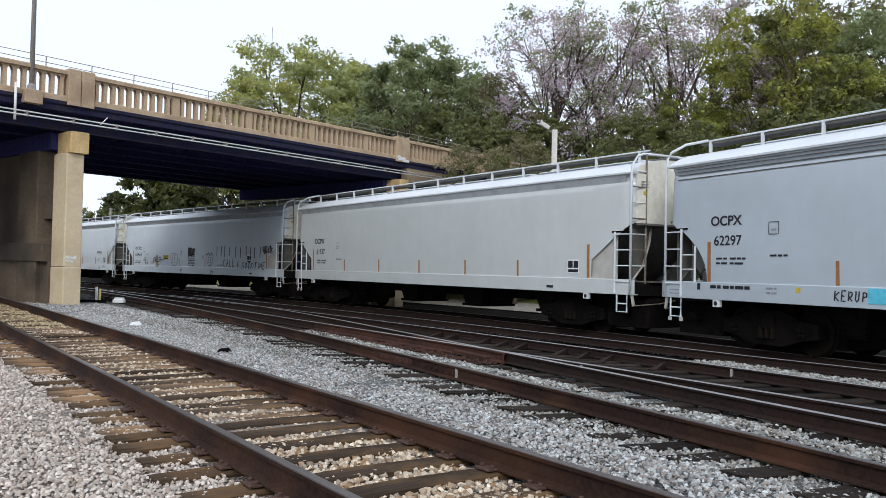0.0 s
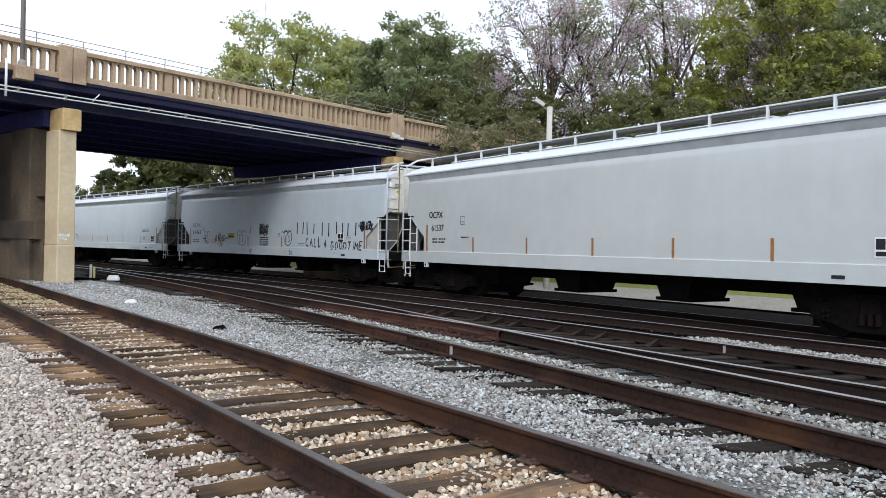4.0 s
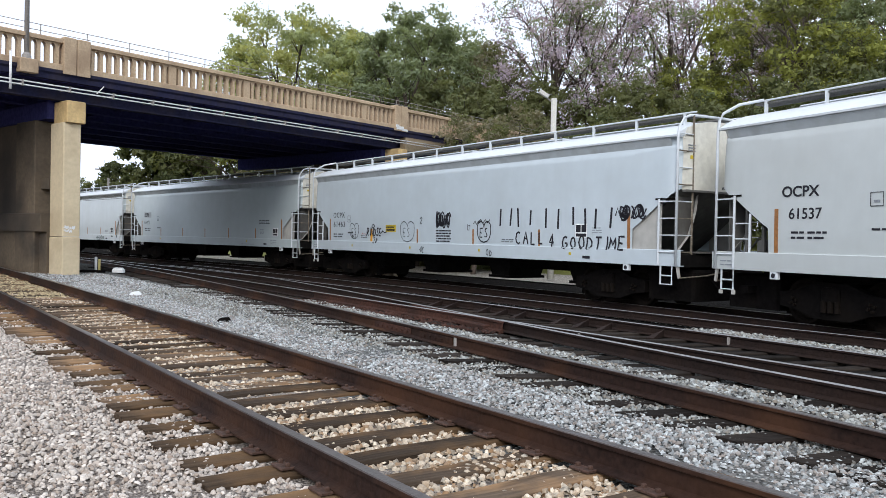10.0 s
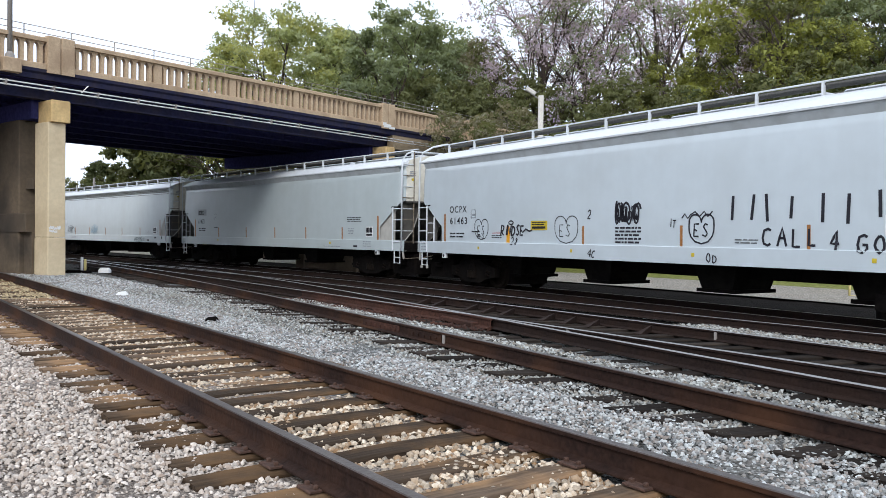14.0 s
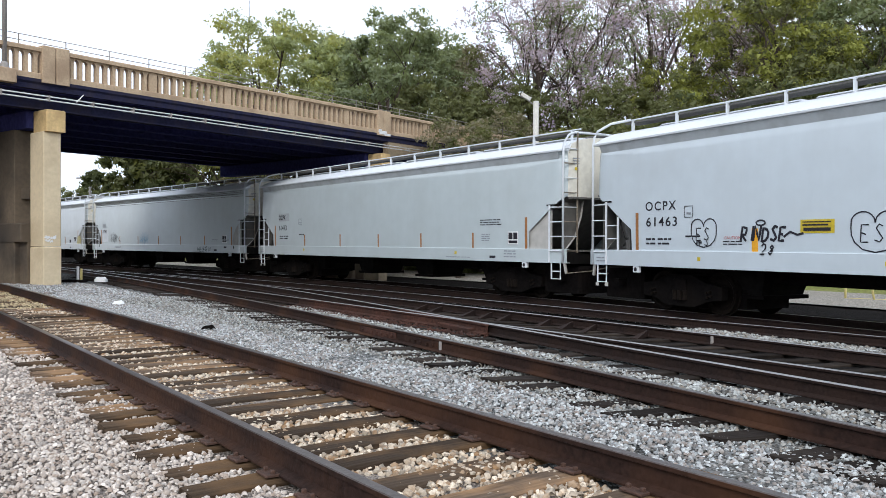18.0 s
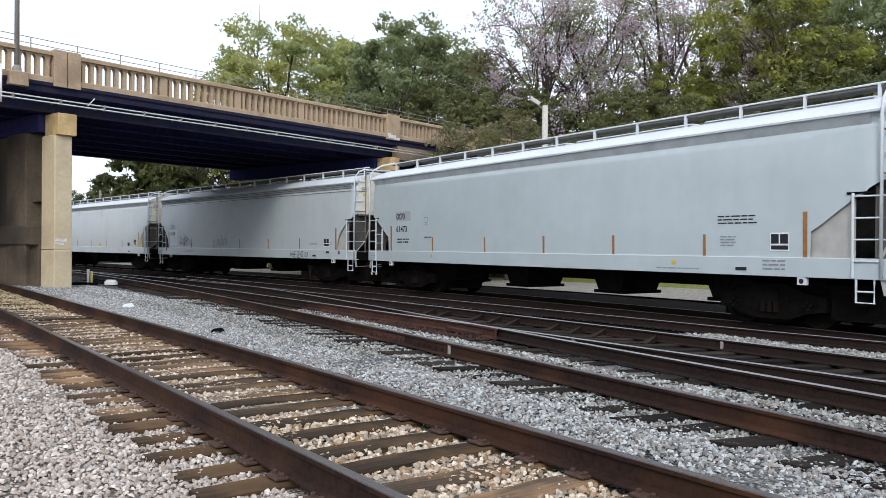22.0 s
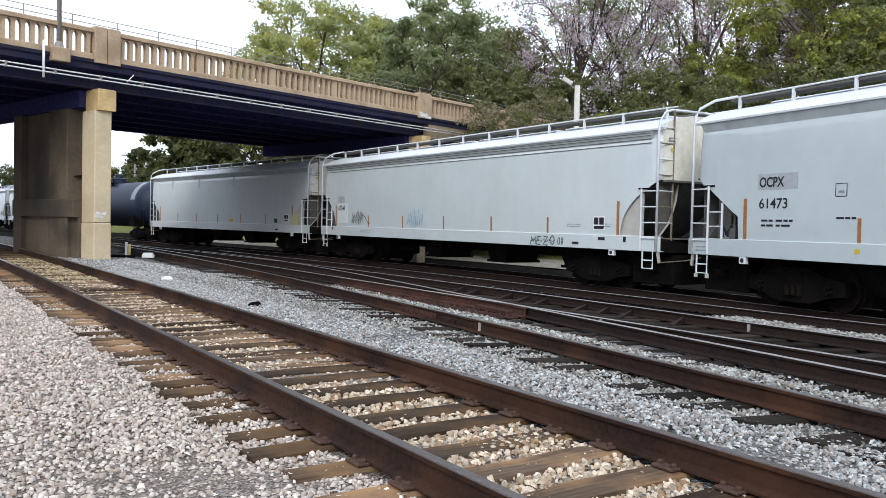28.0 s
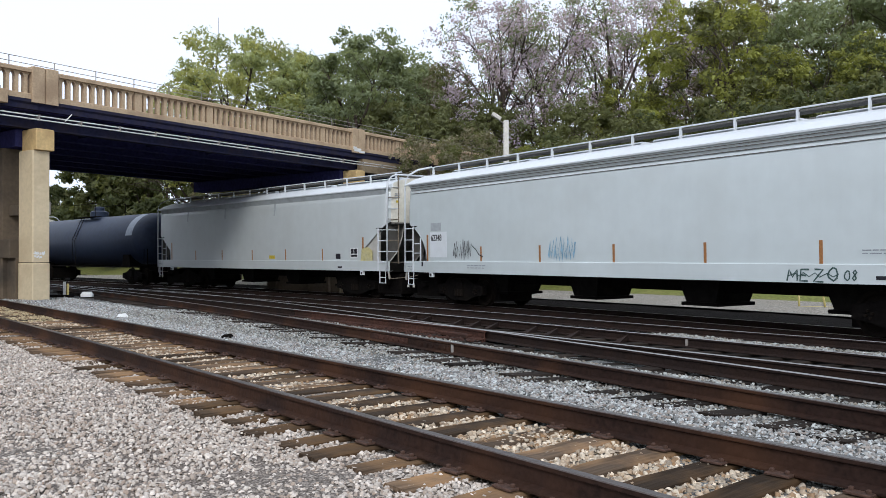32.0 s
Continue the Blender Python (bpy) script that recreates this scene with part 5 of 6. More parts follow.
def pen_text(car, text, x, z, size, mat, width=0.04, lean=0.0, seed=0, step=0.86, wide=0.8):
    """Hand-drawn characters, each a part, from x onward with their foot at z."""
    rng = random.Random(seed)
    for ch in text:
        if ch in STROKES:
            m, dz, k = Mesh(), rng.uniform(-0.05, 0.05) * size, size * rng.uniform(0.92, 1.1)
            for stroke in STROKES[ch].split("/"):
                pts = [(x + (int(p[0]) * wide + int(p[1]) * lean) * k / 9, z + dz + int(p[1]) * k / 9) for p in stroke.split()]
                ribbon(m, [tuple(p + (q - p) * w for p, q in zip(u, v)) for u, v in zip(pts, pts[1:]) for w in (0.0, 0.5)] + [pts[-1]], width)
            part("graffiti", m, mat, car, "hand-sprayed letter")
        x += size * step * (0.55 if ch in "I " else 1.0)


def zigzag(car, x, z, w, h, mat, strokes, width, seed):
    """A tag of tall, close up-and-down strokes."""
    rng = random.Random(seed)
    pts = [(x - w / 2 + w * i / strokes + rng.uniform(-0.3, 0.3) * w / strokes, z + (0.5 if i % 2 else -0.5) * h * rng.uniform(0.6, 1.0) * math.sin(math.pi * (0.12 + 0.76 * i / strokes)) ** 0.5) for i in range(strokes + 1)]
    part("graffiti", ribbon(Mesh(), pts, width), mat, car, "scrawled tag of upright strokes")


def heart(car, x, z, w, h, mat="spray", width=0.028, text="ES"):
    m = Mesh()
    pts = [(x, z + h * 0.22)]
    for k in range(13):
        a = math.pi * (k / 12)
        pts.append((x + w * 0.25 - w * 0.25 * math.cos(a) + 0.0, z + h * 0.22 + h * 0.28 * math.sin(a)) if k < 12 else (x + w * 0.5, z + h * 0.1))
    pts += [(x + w * 0.49, z - h * 0.08), (x + w * 0.42, z - h * 0.26), (x + w * 0.26, z - h * 0.43), (x, z - h * 0.5)]
    ribbon(m, pts, width)
    ribbon(m, [(2 * x - a, b) for a, b in pts], width)
    g = part("graffiti", m, mat, car, "sprayed heart outline")
    if text:
        pen_text(g, text, x - w * 0.3, z - h * 0.24, h * 0.42, mat, width * 0.95, 0.05, 3, 0.86, 0.72)


def bars(car, x, z, w, rows, mat="faded", h=0.05, gap=0.1, name="stencil_line"):
    for r in range(rows):
        m, u, k = Mesh(), x - w / 2, 0
        while u < x + w / 2 * (1 - 0.2 * (r % 2)) - 0.03:
            v = min(u + (0.16, 0.1, 0.22, 0.13)[(k + r) % 4], x + w / 2)
            q = plate(u, v, z - r * gap + h * 0.12, z - r * gap + h * 0.88)
            m.add(q.v, q.f)
            u, k = v + 0.035, k + 1
        part(name, m, mat, car)


def reflectors(car, small, old=False):
    for x in (-8.2, 8.18) if old else (-7.95, 8.04):
        part("reflector", plate(x - 0.045, x + 0.045, 1.415, 2.28), "orange", car)
    for x in small:
        part("reflector", plate(x - 0.036, x + 0.036, 1.415, 1.87), "orange", car)


def data_box(car, x, z, w=0.42, h=0.36):
    b = part("data_panel", plate(x - w / 2, x + w / 2, z - h / 2, z + h / 2), "white_paint", car, "black and white consolidated data panel")
    for u in (-0.24, 0.24):
        part("black_field", plate(x + u * w - w * 0.2, x + u * w + w * 0.2, z - h * 0.1, z + h * 0.42, 0.012), "ink", b)
    part("black_field", plate(x - w * 0.44, x + w * 0.44, z - h * 0.42, z - h * 0.2, 0.012), "ink", b)


def outline_box(car, x, z, s, mat="ink"):
    m = ribbon(Mesh(), [(x - s, z - s), (x + s, z - s), (x + s, z + s), (x - s, z + s), (x - s, z - s)], 0.018)
    g = part("test_box", m, mat, car, "small outlined stencil box")
    part("stencil_line", plate(x - s * 0.5, x + s * 0.5, z - s * 0.5, z - s * 0.1), "faded", g)


FIVE = (-5.3, -2.65, 0.08, 2.78, 5.45)
SMALL = {2: (-5.05, -1.7, 1.7, 4.8), 1: (-5.2, -2.55, 0.12, 2.73, 5.25), 0: (-1.42, 1.74, 4.78), -1: (-5.2, -2.3, 0.4, 3.0, 5.7)}
for k, c in hoppers.items():
    reflectors(c, SMALL.get(k, FIVE), k in (2, -2, -5, -7))
    data_box(c, 7.5 if k else 6.42, 1.71 if k else 1.84)
    part("sill_mark", plate(6.52, 6.78, 1.13, 1.2), "ink", c)
    bars(c, -9.2, 1.2, 0.35, 2, "faded", 0.035, 0.08)
    if k in (2, -2, -5, -7):
        for z, y in ((3.7, 1.56), (3.8, 1.555), (3.88, 1.582), (3.94, 1.605)):
            part("side_seam", Mesh().box(-9.2, 9.2, -y, -y + 0.05, z - 0.008, z + 0.008), "slope_sheet", c)
        for x in (-8.46, 8.46):
            part("sill_hole", plate(x - 0.045, x + 0.045, 1.24, 1.38), "ink", c)
# car, mark's middle, foot and width, number's text, middle, foot and width, stencil lines' middle and top, box
MARKS = (
    (2, -7.73, 2.62, 0.86, "62297", -7.68, 2.2, 0.76, -7.6, 1.89, -6.48, 2.52),
    (1, -7.4, 2.51, 0.86, "61537", -7.28, 2.08, 0.75, -7.2, 1.79, -5.79, 2.4),
    (0, -7.19, 2.32, 0.96, "61463", -7.15, 1.96, 0.97, -7.26, 1.64, -6.33, 2.26),
    (-1, -7.26, 2.51, 0.64, "61473", -7.2, 2.07, 0.73, -7.11, 1.79, -5.6, 2.4),
)
for k, mx, mz, mw, num, nx, nz, nw, bx, bz, ox, oz in MARKS:
    c = hoppers[k]
    if k == -1:
        part("patch", plate(-7.62, -6.6, mz - 0.06, mz + 0.27, 0.004), "faded_patch", c, "paler repainted patch")
    lettering(c, "OCPX", mx, mz, 0.2, "ink", mw, 0.007 if k else 0.003, spacing=1.0 if k else 1.25)
    lettering(c, num, nx, nz, 0.205, "ink", nw, 0.004, spacing=1.0 if k else 1.2)
    bars(c, bx - 0.24, bz, 0.3, 2, "ink", 0.055, 0.1)
    bars(c, bx + 0.2, bz, 0.42, 2, "ink", 0.055, 0.1)
    outline_box(c, ox, oz, 0.12)
    bars(c, ox + 0.12, bz + 0.06, 0.42, 1, "ink", 0.05)
c = hoppers[2]
c["label"] = "pale grey covered hopper car with blue-grey roof seams"
pen_text(c, "KERUP", -5.08, 1.15, 0.18, "spray", 0.026, 0.08, 3, 0.78, 0.7)
part("graffiti", plate(-4.41, -2.9, 1.12, 1.39), "cyan", c, "cyan sprayed patch")
bars(c, -7.95, 1.27, 0.34, 1, "ink", 0.09)
bars(c, -7.4, 1.27, 0.72, 1, "ink", 0.09)
bars(c, -6.5, 1.3, 0.25, 2, "faded", 0.05, 0.09)
part("sill_dot", plate(-5.91, -5.82, 1.26, 1.36), "yellow", c)

c = hoppers[0]
c["label"] = "pale grey covered hopper car covered in black graffiti"
heart(c, -5.9, 1.79, 0.7, 0.6, width=0.026, text="ES")
scribble(c, -5.95, 1.57, 0.3, 0.14, "spray", 31, 6, 0.022)
# a tag of joined, leaning letters with a long tail
pen_text(c, "RINDSE", -4.92, 1.62, 0.27, "spray", 0.052, 0.18, 5, 0.74, 0.72)
part("graffiti", ribbon(Mesh(), [(-3.9, 1.7), (-3.75, 1.8), (-3.6, 1.74), (-3.46, 1.77)], 0.045), "spray", c, "tail of a sprayed tag")
pen_text(c, "28", -4.42, 1.36, 0.19, "spray", 0.036, 0.1, 6, 1.0)
part("graffiti", ribbon(Mesh(), [(-4.43 + 0.11 * math.cos(0.6 * k), 1.98 + 0.05 * math.sin(0.6 * k)) for k in range(12)], 0.034), "spray", c, "sprayed halo")
part("reflector", plate(-4.65, -4.5, 1.415, 1.87, 0.005), "amber_spray", c, "bright amber reflector under a tag")
lettering(c, "CAUTION", -5.13, 1.66, 0.06, "red", 0.44)
bars(c, -5.13, 1.6, 0.48, 2, "ink", 0.03, 0.055)
part("decal", plate(-3.53, -2.83, 1.77, 2.02), "yellow", c, "yellow warning decal")
for z0, z1, x0, x1 in ((1.965, 1.985, -3.48, -2.9), (1.905, 1.935, -3.48, -2.95), (1.81, 1.87, -3.46, -2.9)):
    part("print_line", plate(x0, x1, z0, z1, 0.016), "ink", c)
heart(c, -2.06, 1.78, 0.9, 0.7, width=0.024, text="ES")
pen_text(c, "2", -1.26, 2.06, 0.2, "spray", 0.03, 0.15, 1)
scribble(c, 0.1, 2.18, 0.85, 0.55, "spray", 8, 18, 0.055)
zigzag(c, 0.1, 2.16, 0.75, 0.42, "spray", 13, 0.05, 41)
rng_l = random.Random(12)
for r in range(5):
    u = -0.28
    while u < 0.5:
        v = u + rng_l.uniform(0.06, 0.2)
        part("graffiti", plate(u, min(v, 0.55), 1.8 - 0.085 * r, 1.845 - 0.085 * r), "spray", c)
        u = v + 0.035
pen_text(c, "IT", 1.4, 1.83, 0.17, "spray", 0.024, 0.05, 2, 1.0)
part("graffiti", ribbon(Mesh(), [(1.76, 2.03), (1.84, 2.12), (1.92, 2.02), (2.0, 2.1), (2.12, 2.16), (2.24, 2.06), (2.36, 2.16), (2.46, 2.06), (2.58, 2.16)], 0.034), "spray", c, "sprayed crown over a heart")
heart(c, 2.29, 1.79, 0.66, 0.62, width=0.036, text="ES")
# a row of tall upright strokes
rng_g = random.Random(5)
for i, x in enumerate((3.08, 3.56, 3.88, 4.42, 5.06, 5.55, 6.12, 6.56, 6.93, 7.46)):
    lean = rng_g.uniform(-0.02, 0.03)
    z0, z1 = 1.94 + rng_g.uniform(-0.06, 0.06), 2.45 + rng_g.uniform(-0.05, 0.03)
    part("graffiti_bar", ribbon(Mesh(), [(x + lean * (q / 2 - 1), z0 + (z1 - z0) * q / 4) for q in range(5)], 0.066), "spray", c)
pen_text(c, "CALL", 3.79, 1.47, 0.33, "spray", 0.05, 0.03, 9, 1.0, 0.82)
pen_text(c, "4", 5.22, 1.41, 0.35, "spray", 0.05, 0.0, 9, 1.0, 0.6)
pen_text(c, "GOODTIME", 5.72, 1.37, 0.31, "spray", 0.05, 0.03, 10, 0.99, 0.84)
scribble(c, 8.12, 2.3, 0.85, 0.42, "spray", 13, 18, 0.045)
zigzag(c, 8.1, 2.3, 0.95, 0.34, "spray", 15, 0.045, 43)
bars(c, 3.42, 1.56, 0.56, 2, "spray", 0.025, 0.06)
bars(c, 6.98, 1.9, 0.34, 3, "faded", 0.025, 0.06)
pen_text(c, "4C", -1.22, 1.1, 0.18, "spray", 0.03, 0.3, 2, 0.85)
pen_text(c, "OD", 2.46, 1.09, 0.17, "spray", 0.028, 0.0, 2, 1.0)
for x in (-6.0, -1.82, 2.1, 6.05):
    part("sill_dot", plate(x - 0.04, x + 0.04, 1.2, 1.28), "yellow", c)

c = hoppers[-1]
c["label"] = "clean pale grey covered hopper car with a repainted patch"
bars(c, 6.52, 2.22, 0.95, 3, "ink", 0.035, 0.07)
bars(c, 6.3, 1.8, 0.38, 4, "faded", 0.035, 0.06)
bars(c, 7.4, 1.32, 0.5, 3, "faded", 0.04, 0.08)
bars(c, 5.0, 1.12, 1.2, 1, "faded", 0.03)
for x in (-5.2, 4.9):
    part("sill_dot", plate(x - 0.05, x + 0.05, 1.22, 1.31), "yellow", c)

c = hoppers[-2]
c["label"] = "pale grey covered hopper car with small scrawled tags"
part("patch", plate(-8.0, -7.42, 2.4, 2.66, 0.006), "faded_patch", c, "grey painted-out patch")
lettering(c, "62348", -7.68, 2.08, 0.2, "ink", 0.6, 0.006)
part("patch", plate(-8.05, -7.1, 1.54, 2.36, 0.003), "car_white", c, "pale repainted panel")
zigzag(c, -6.25, 1.78, 0.95, 0.75, "spray", 17, 0.036, 21)
zigzag(c, -6.3, 1.72, 0.8, 0.45, "spray", 11, 0.032, 27)
part("graffiti", ribbon(Mesh(), [(-5.75, 1.9), (-5.55, 1.78), (-5.4, 1.62), (-5.2, 1.55)], 0.03), "spray", c, "sprayed stroke")
zigzag(c, -1.78, 1.8, 1.05, 0.75, "blue_spray", 15, 0.06, 23)
zigzag(c, -1.78, 1.66, 1.0, 0.45, "blue_spray", 19, 0.05, 24)
pen_text(c, "MEZO", 4.76, 1.08, 0.24, "faded_green", 0.032, 0.1, 4, 1.16, 1.1)
pen_text(c, "O8", 5.92, 1.1, 0.18, "faded_green", 0.026, 0.1, 5, 0.8)
zigzag(c, 5.3, 1.2, 1.0, 0.1, "faded_green", 9, 0.02, 25)
bars(c, 6.55, 1.66, 0.6, 2, "faded", 0.025, 0.06)
bars(c, 7.75, 1.68, 0.4, 2, "faded", 0.025, 0.06)
bars(c, -5.5, 1.27, 0.9, 2, "faded", 0.03, 0.07)
part("sill_mark", plate(7.52, 7.76, 1.27, 1.35), "ink", c)

c = hoppers[-3]
c["label"] = "older pale grey hopper car streaked with rust"
part("decal", plate(1.5, 1.95, 1.48, 1.62), "yellow", c)
part("patch", plate(6.34, 6.64, 1.48, 1.68), "ink", c)
part("graffiti", Mesh().prism([(7.92, 1.41), (8.62, 1.41), (8.62, 1.78), (8.35, 1.92), (7.98, 1.86)], -1.592, -1.586), "old_yellow", c, "faded yellow spray patch")
for x in (-6.2, -2.4, 1.9):
    part("streak", plate(x - 0.06, x + 0.08, 3.3, 3.8), "faded_patch", c)

# ---- things beyond the train ----
signal_lamp = thing("yard_lamp", "pale wooden post with a small floodlight on an arm", "street lamp", pose(3.05, 35.2, -0.3))
part("post", Mesh().tube([(0, 0, 0), (0, 0, 7.8)], [0.14, 0.12], 10), "pale_pole", signal_lamp, smooth=True)
part("arm", Mesh().tube([(0, 0, 7.6), (-0.3, 0.0, 7.8)], 0.03, 6), "pole", signal_lamp)
lamp_head = part("lamp_head", Mesh().chamfer(-0.25, 0.22, -0.14, 0.14, -0.08, 0.08, 0.03), "pale_pole", signal_lamp, "pale floodlight tilted to one side")
lamp_head.matrix_basis = pose(-0.42, 0.0, 7.98, 0, 32, 0)
marker = thing("marker_post", "short white double post beside the track", "marker post", pose(-12.95, 26.9, 0))
part("post", Mesh().chamfer(-0.09, -0.01, -0.03, 0.03, 0, 0.52, 0.012), "white_paint", marker)
part("post", Mesh().chamfer(0.03, 0.1, -0.03, 0.03, 0, 0.45, 0.012), "yellow_tube", marker)
part("base", Mesh().chamfer(-0.6, 0.2, -0.15, 0.2, -0.02, 0.07, 0.02), "under", marker)
box_ = thing("switch_box", "small white box lying on the ballast", "box", pose(-12.4, 27.3, -0.02))
part("body", Mesh().chamfer(-0.19, 0.2, -0.12, 0.12, 0, 0.13, 0.04), "white_paint", box_)
part("lid", Mesh().chamfer(-0.15, 0.16, -0.09, 0.09, 0.13, 0.17, 0.02), "white_paint", box_)

frame_ob = thing("wheel_stop", "low yellow tube frame standing beyond the train", "wheel stop", pose(12.7, 25.9, -0.42, 0, 0, -40))
part("hoop", Mesh().tube([(-0.6, 0, 0), (-0.6, 0, 0.62), (-0.35, 0, 0.8), (0.1, 0, 0.8), (0.25, 0, 0.0)], 0.035, 8), "yellow_tube", frame_ob, smooth=True)
part("stay", Mesh().tube([(0.1, 0, 0.8), (1.3, 0.3, 0.1)], 0.035, 8), "yellow_tube", frame_ob, smooth=True)
part("foot", Mesh().tube([(-0.6, 0, 0.04), (1.3, 0.3, 0.04)], 0.035, 8), "yellow_tube", frame_ob, smooth=True)
part("post", Mesh().chamfer(1.45, 1.6, 0.2, 0.35, 0, 0.5, 0.02), "orange", frame_ob)

for x, y, r, mat, label in ((-3.87, 12.83, 0.11, "under", "dark lump of rock lying on the pale ballast"), (-7.6, 17.9, 0.12, "white_paint", "white stone lying on the pale ballast")):
    rock = tagged(part("loose_rock", Mesh().add([(-1.2, -0.6, 0), (1.1, -0.8, 0), (1.3, 0.6, 0), (-0.8, 0.9, 0), (-0.7, -0.3, 0.5), (0.5, -0.4, 0.75), (0.7, 0.3, 0.6), (-0.4, 0.5, 0.45)], [(3, 2, 1, 0), (4, 5, 6, 7), (0, 1, 5, 4), (1, 2, 6, 5), (2, 3, 7, 6), (3, 0, 4, 7)]), mat), label, "rock")
    rock.matrix_basis = pose(x, y, float(land((x, y))[0]) - 0.03, 4, 3, 30) @ Matrix.Scale(r, 4)

# ---- trees ----
def leaf_cloud(rng, clumps, per, leaf):
    """Pointed leaves that cover rounded, close clumps and face outward from them: vertices and triangles."""
    n = per * len(clumps)
    cen = np.repeat(np.array([c[:3] for c in clumps]), per, 0)
    rad = np.repeat(np.array([c[3] for c in clumps]), per)
    d = rng.normal(size=(n, 3))
    d /= np.linalg.norm(d, axis=1)[:, None]
    reach = rng.random(n) ** 0.45 * (1 + 0.35 * (rng.random(n) > 0.88))
    p = cen + d * (rad * reach)[:, None] * np.array((1, 1, 0.62))
    face = d + rng.normal(size=(n, 3)) * 0.55 + np.array((0, 0, 0.35))
    face /= np.linalg.norm(face, axis=1)[:, None]
    a = np.cross(face, rng.normal(size=(n, 3)))
    a /= np.linalg.norm(a, axis=1)[:, None] + 1e-9
    b = np.cross(face, a)
    s = leaf * rng.uniform(0.55, 1.4, n)[:, None]
    v = np.stack([p - a * s * 0.6 + b * s * 0.5, p - a * s * 0.6 - b * s * 0.5, p + a * s], 1).reshape(-1, 3)
    return v, np.arange(3 * n).reshape(-1, 3)


def make_tree(seed, height, width, mat, per=70, masses=34, bunch=11, leaf=0.16, low=0.25, label="", limb_r=1.0, twigs=6, loose=0.17, second=""):
    """A trunk with arching limbs that carry masses of leafy clumps, with gaps between them."""
    rng = np.random.default_rng(seed)
    t = thing("tree", label, "tree", group="trees behind the yard")
    lean = rng.normal(0, 0.02, 2)
    pts = [(lean[0] * z * 3 + 0.12 * math.sin(z * 0.7), lean[1] * z * 3, z) for z in np.linspace(-0.5, height * 0.72, 9)]
    r0 = 0.016 * height * limb_r
    part("trunk", Mesh().tube(pts, [r0 * (1.25 - 1.1 * k / 8) for k in range(9)], 9), "bark", t, smooth=True)

    def envelope(z):
        k = min(max((z / height - low) / (1 - low), 0.0), 1.0)
        return width / 2 * (0.35 + 0.65 * math.sin(math.pi * (0.12 + 0.8 * k) ** 0.85)) * (1.0 - 0.25 * k)
    heads = []
    for i in range(masses):
        z = height * (low + (0.93 - low) * ((i + 0.5) / masses) ** 0.85)
        a = i * 2.4 + rng.uniform(-0.5, 0.5)
        r = envelope(z) * rng.uniform(0.45, 1.0) ** 0.7
        heads.append((Vector((math.cos(a) * r, math.sin(a) * r, z)), rng.uniform(0.7, 1.25) * width * loose * 0.75))
    clumps = []
    for i, (h, size) in enumerate(heads):
        if i % 2 == 0:
            z0 = max(h.z * rng.uniform(0.55, 0.75), height * low * 0.6)
            p0 = Vector((lean[0] * z0 * 3 + 0.12 * math.sin(z0 * 0.7), lean[1] * z0 * 3, z0))
            p1 = p0.lerp(h, 0.35) + Vector(rng.normal(0, 0.3, 3)) + Vector((0, 0, -0.25))
            p2 = p0.lerp(h, 0.7) + Vector(rng.normal(0, 0.3, 3))
            limb = Mesh().tube([p0, p1, p2, h], [r0 * 0.5, r0 * 0.32, r0 * 0.18, r0 * 0.05], 6)
            for q in range(twigs):
                s = p1.lerp(h, rng.uniform(0.1, 1.0))
                e = h + Vector(np.clip(rng.normal(0, 0.6, 3), -1, 1) * size)
                limb.tube([s, s.lerp(e, 0.5) + Vector(rng.normal(0, 0.15, 3)), e], [r0 * 0.12, r0 * 0.08, r0 * 0.03], 5)
            part("limb", limb, "bark", t, smooth=True)
        for q in range(bunch):
            d = Vector(rng.normal(0, 1, 3)).normalized() * size * rng.uniform(0.35, 1.0)
            clumps.append((h.x + d.x, h.y + d.y, h.z + d.z * 0.7, size * rng.uniform(0.3, 0.55)))
    cut = len(clumps) if not second else int(len(clumps) * 0.62)
    order = rng.permutation(len(clumps))
    for group, m in ((order[:cut], mat), (order[cut:], second)):
        if len(group):
            v, f = leaf_cloud(rng, [clumps[i] for i in group], per, leaf)
            me = bpy.data.meshes.new("crown")
            me.from_pydata(v.tolist(), [], f.tolist())
            me.materials.append(MAT[m])
            part("crown" if m == mat else "fresh_leaves", me, m, t)
    return t


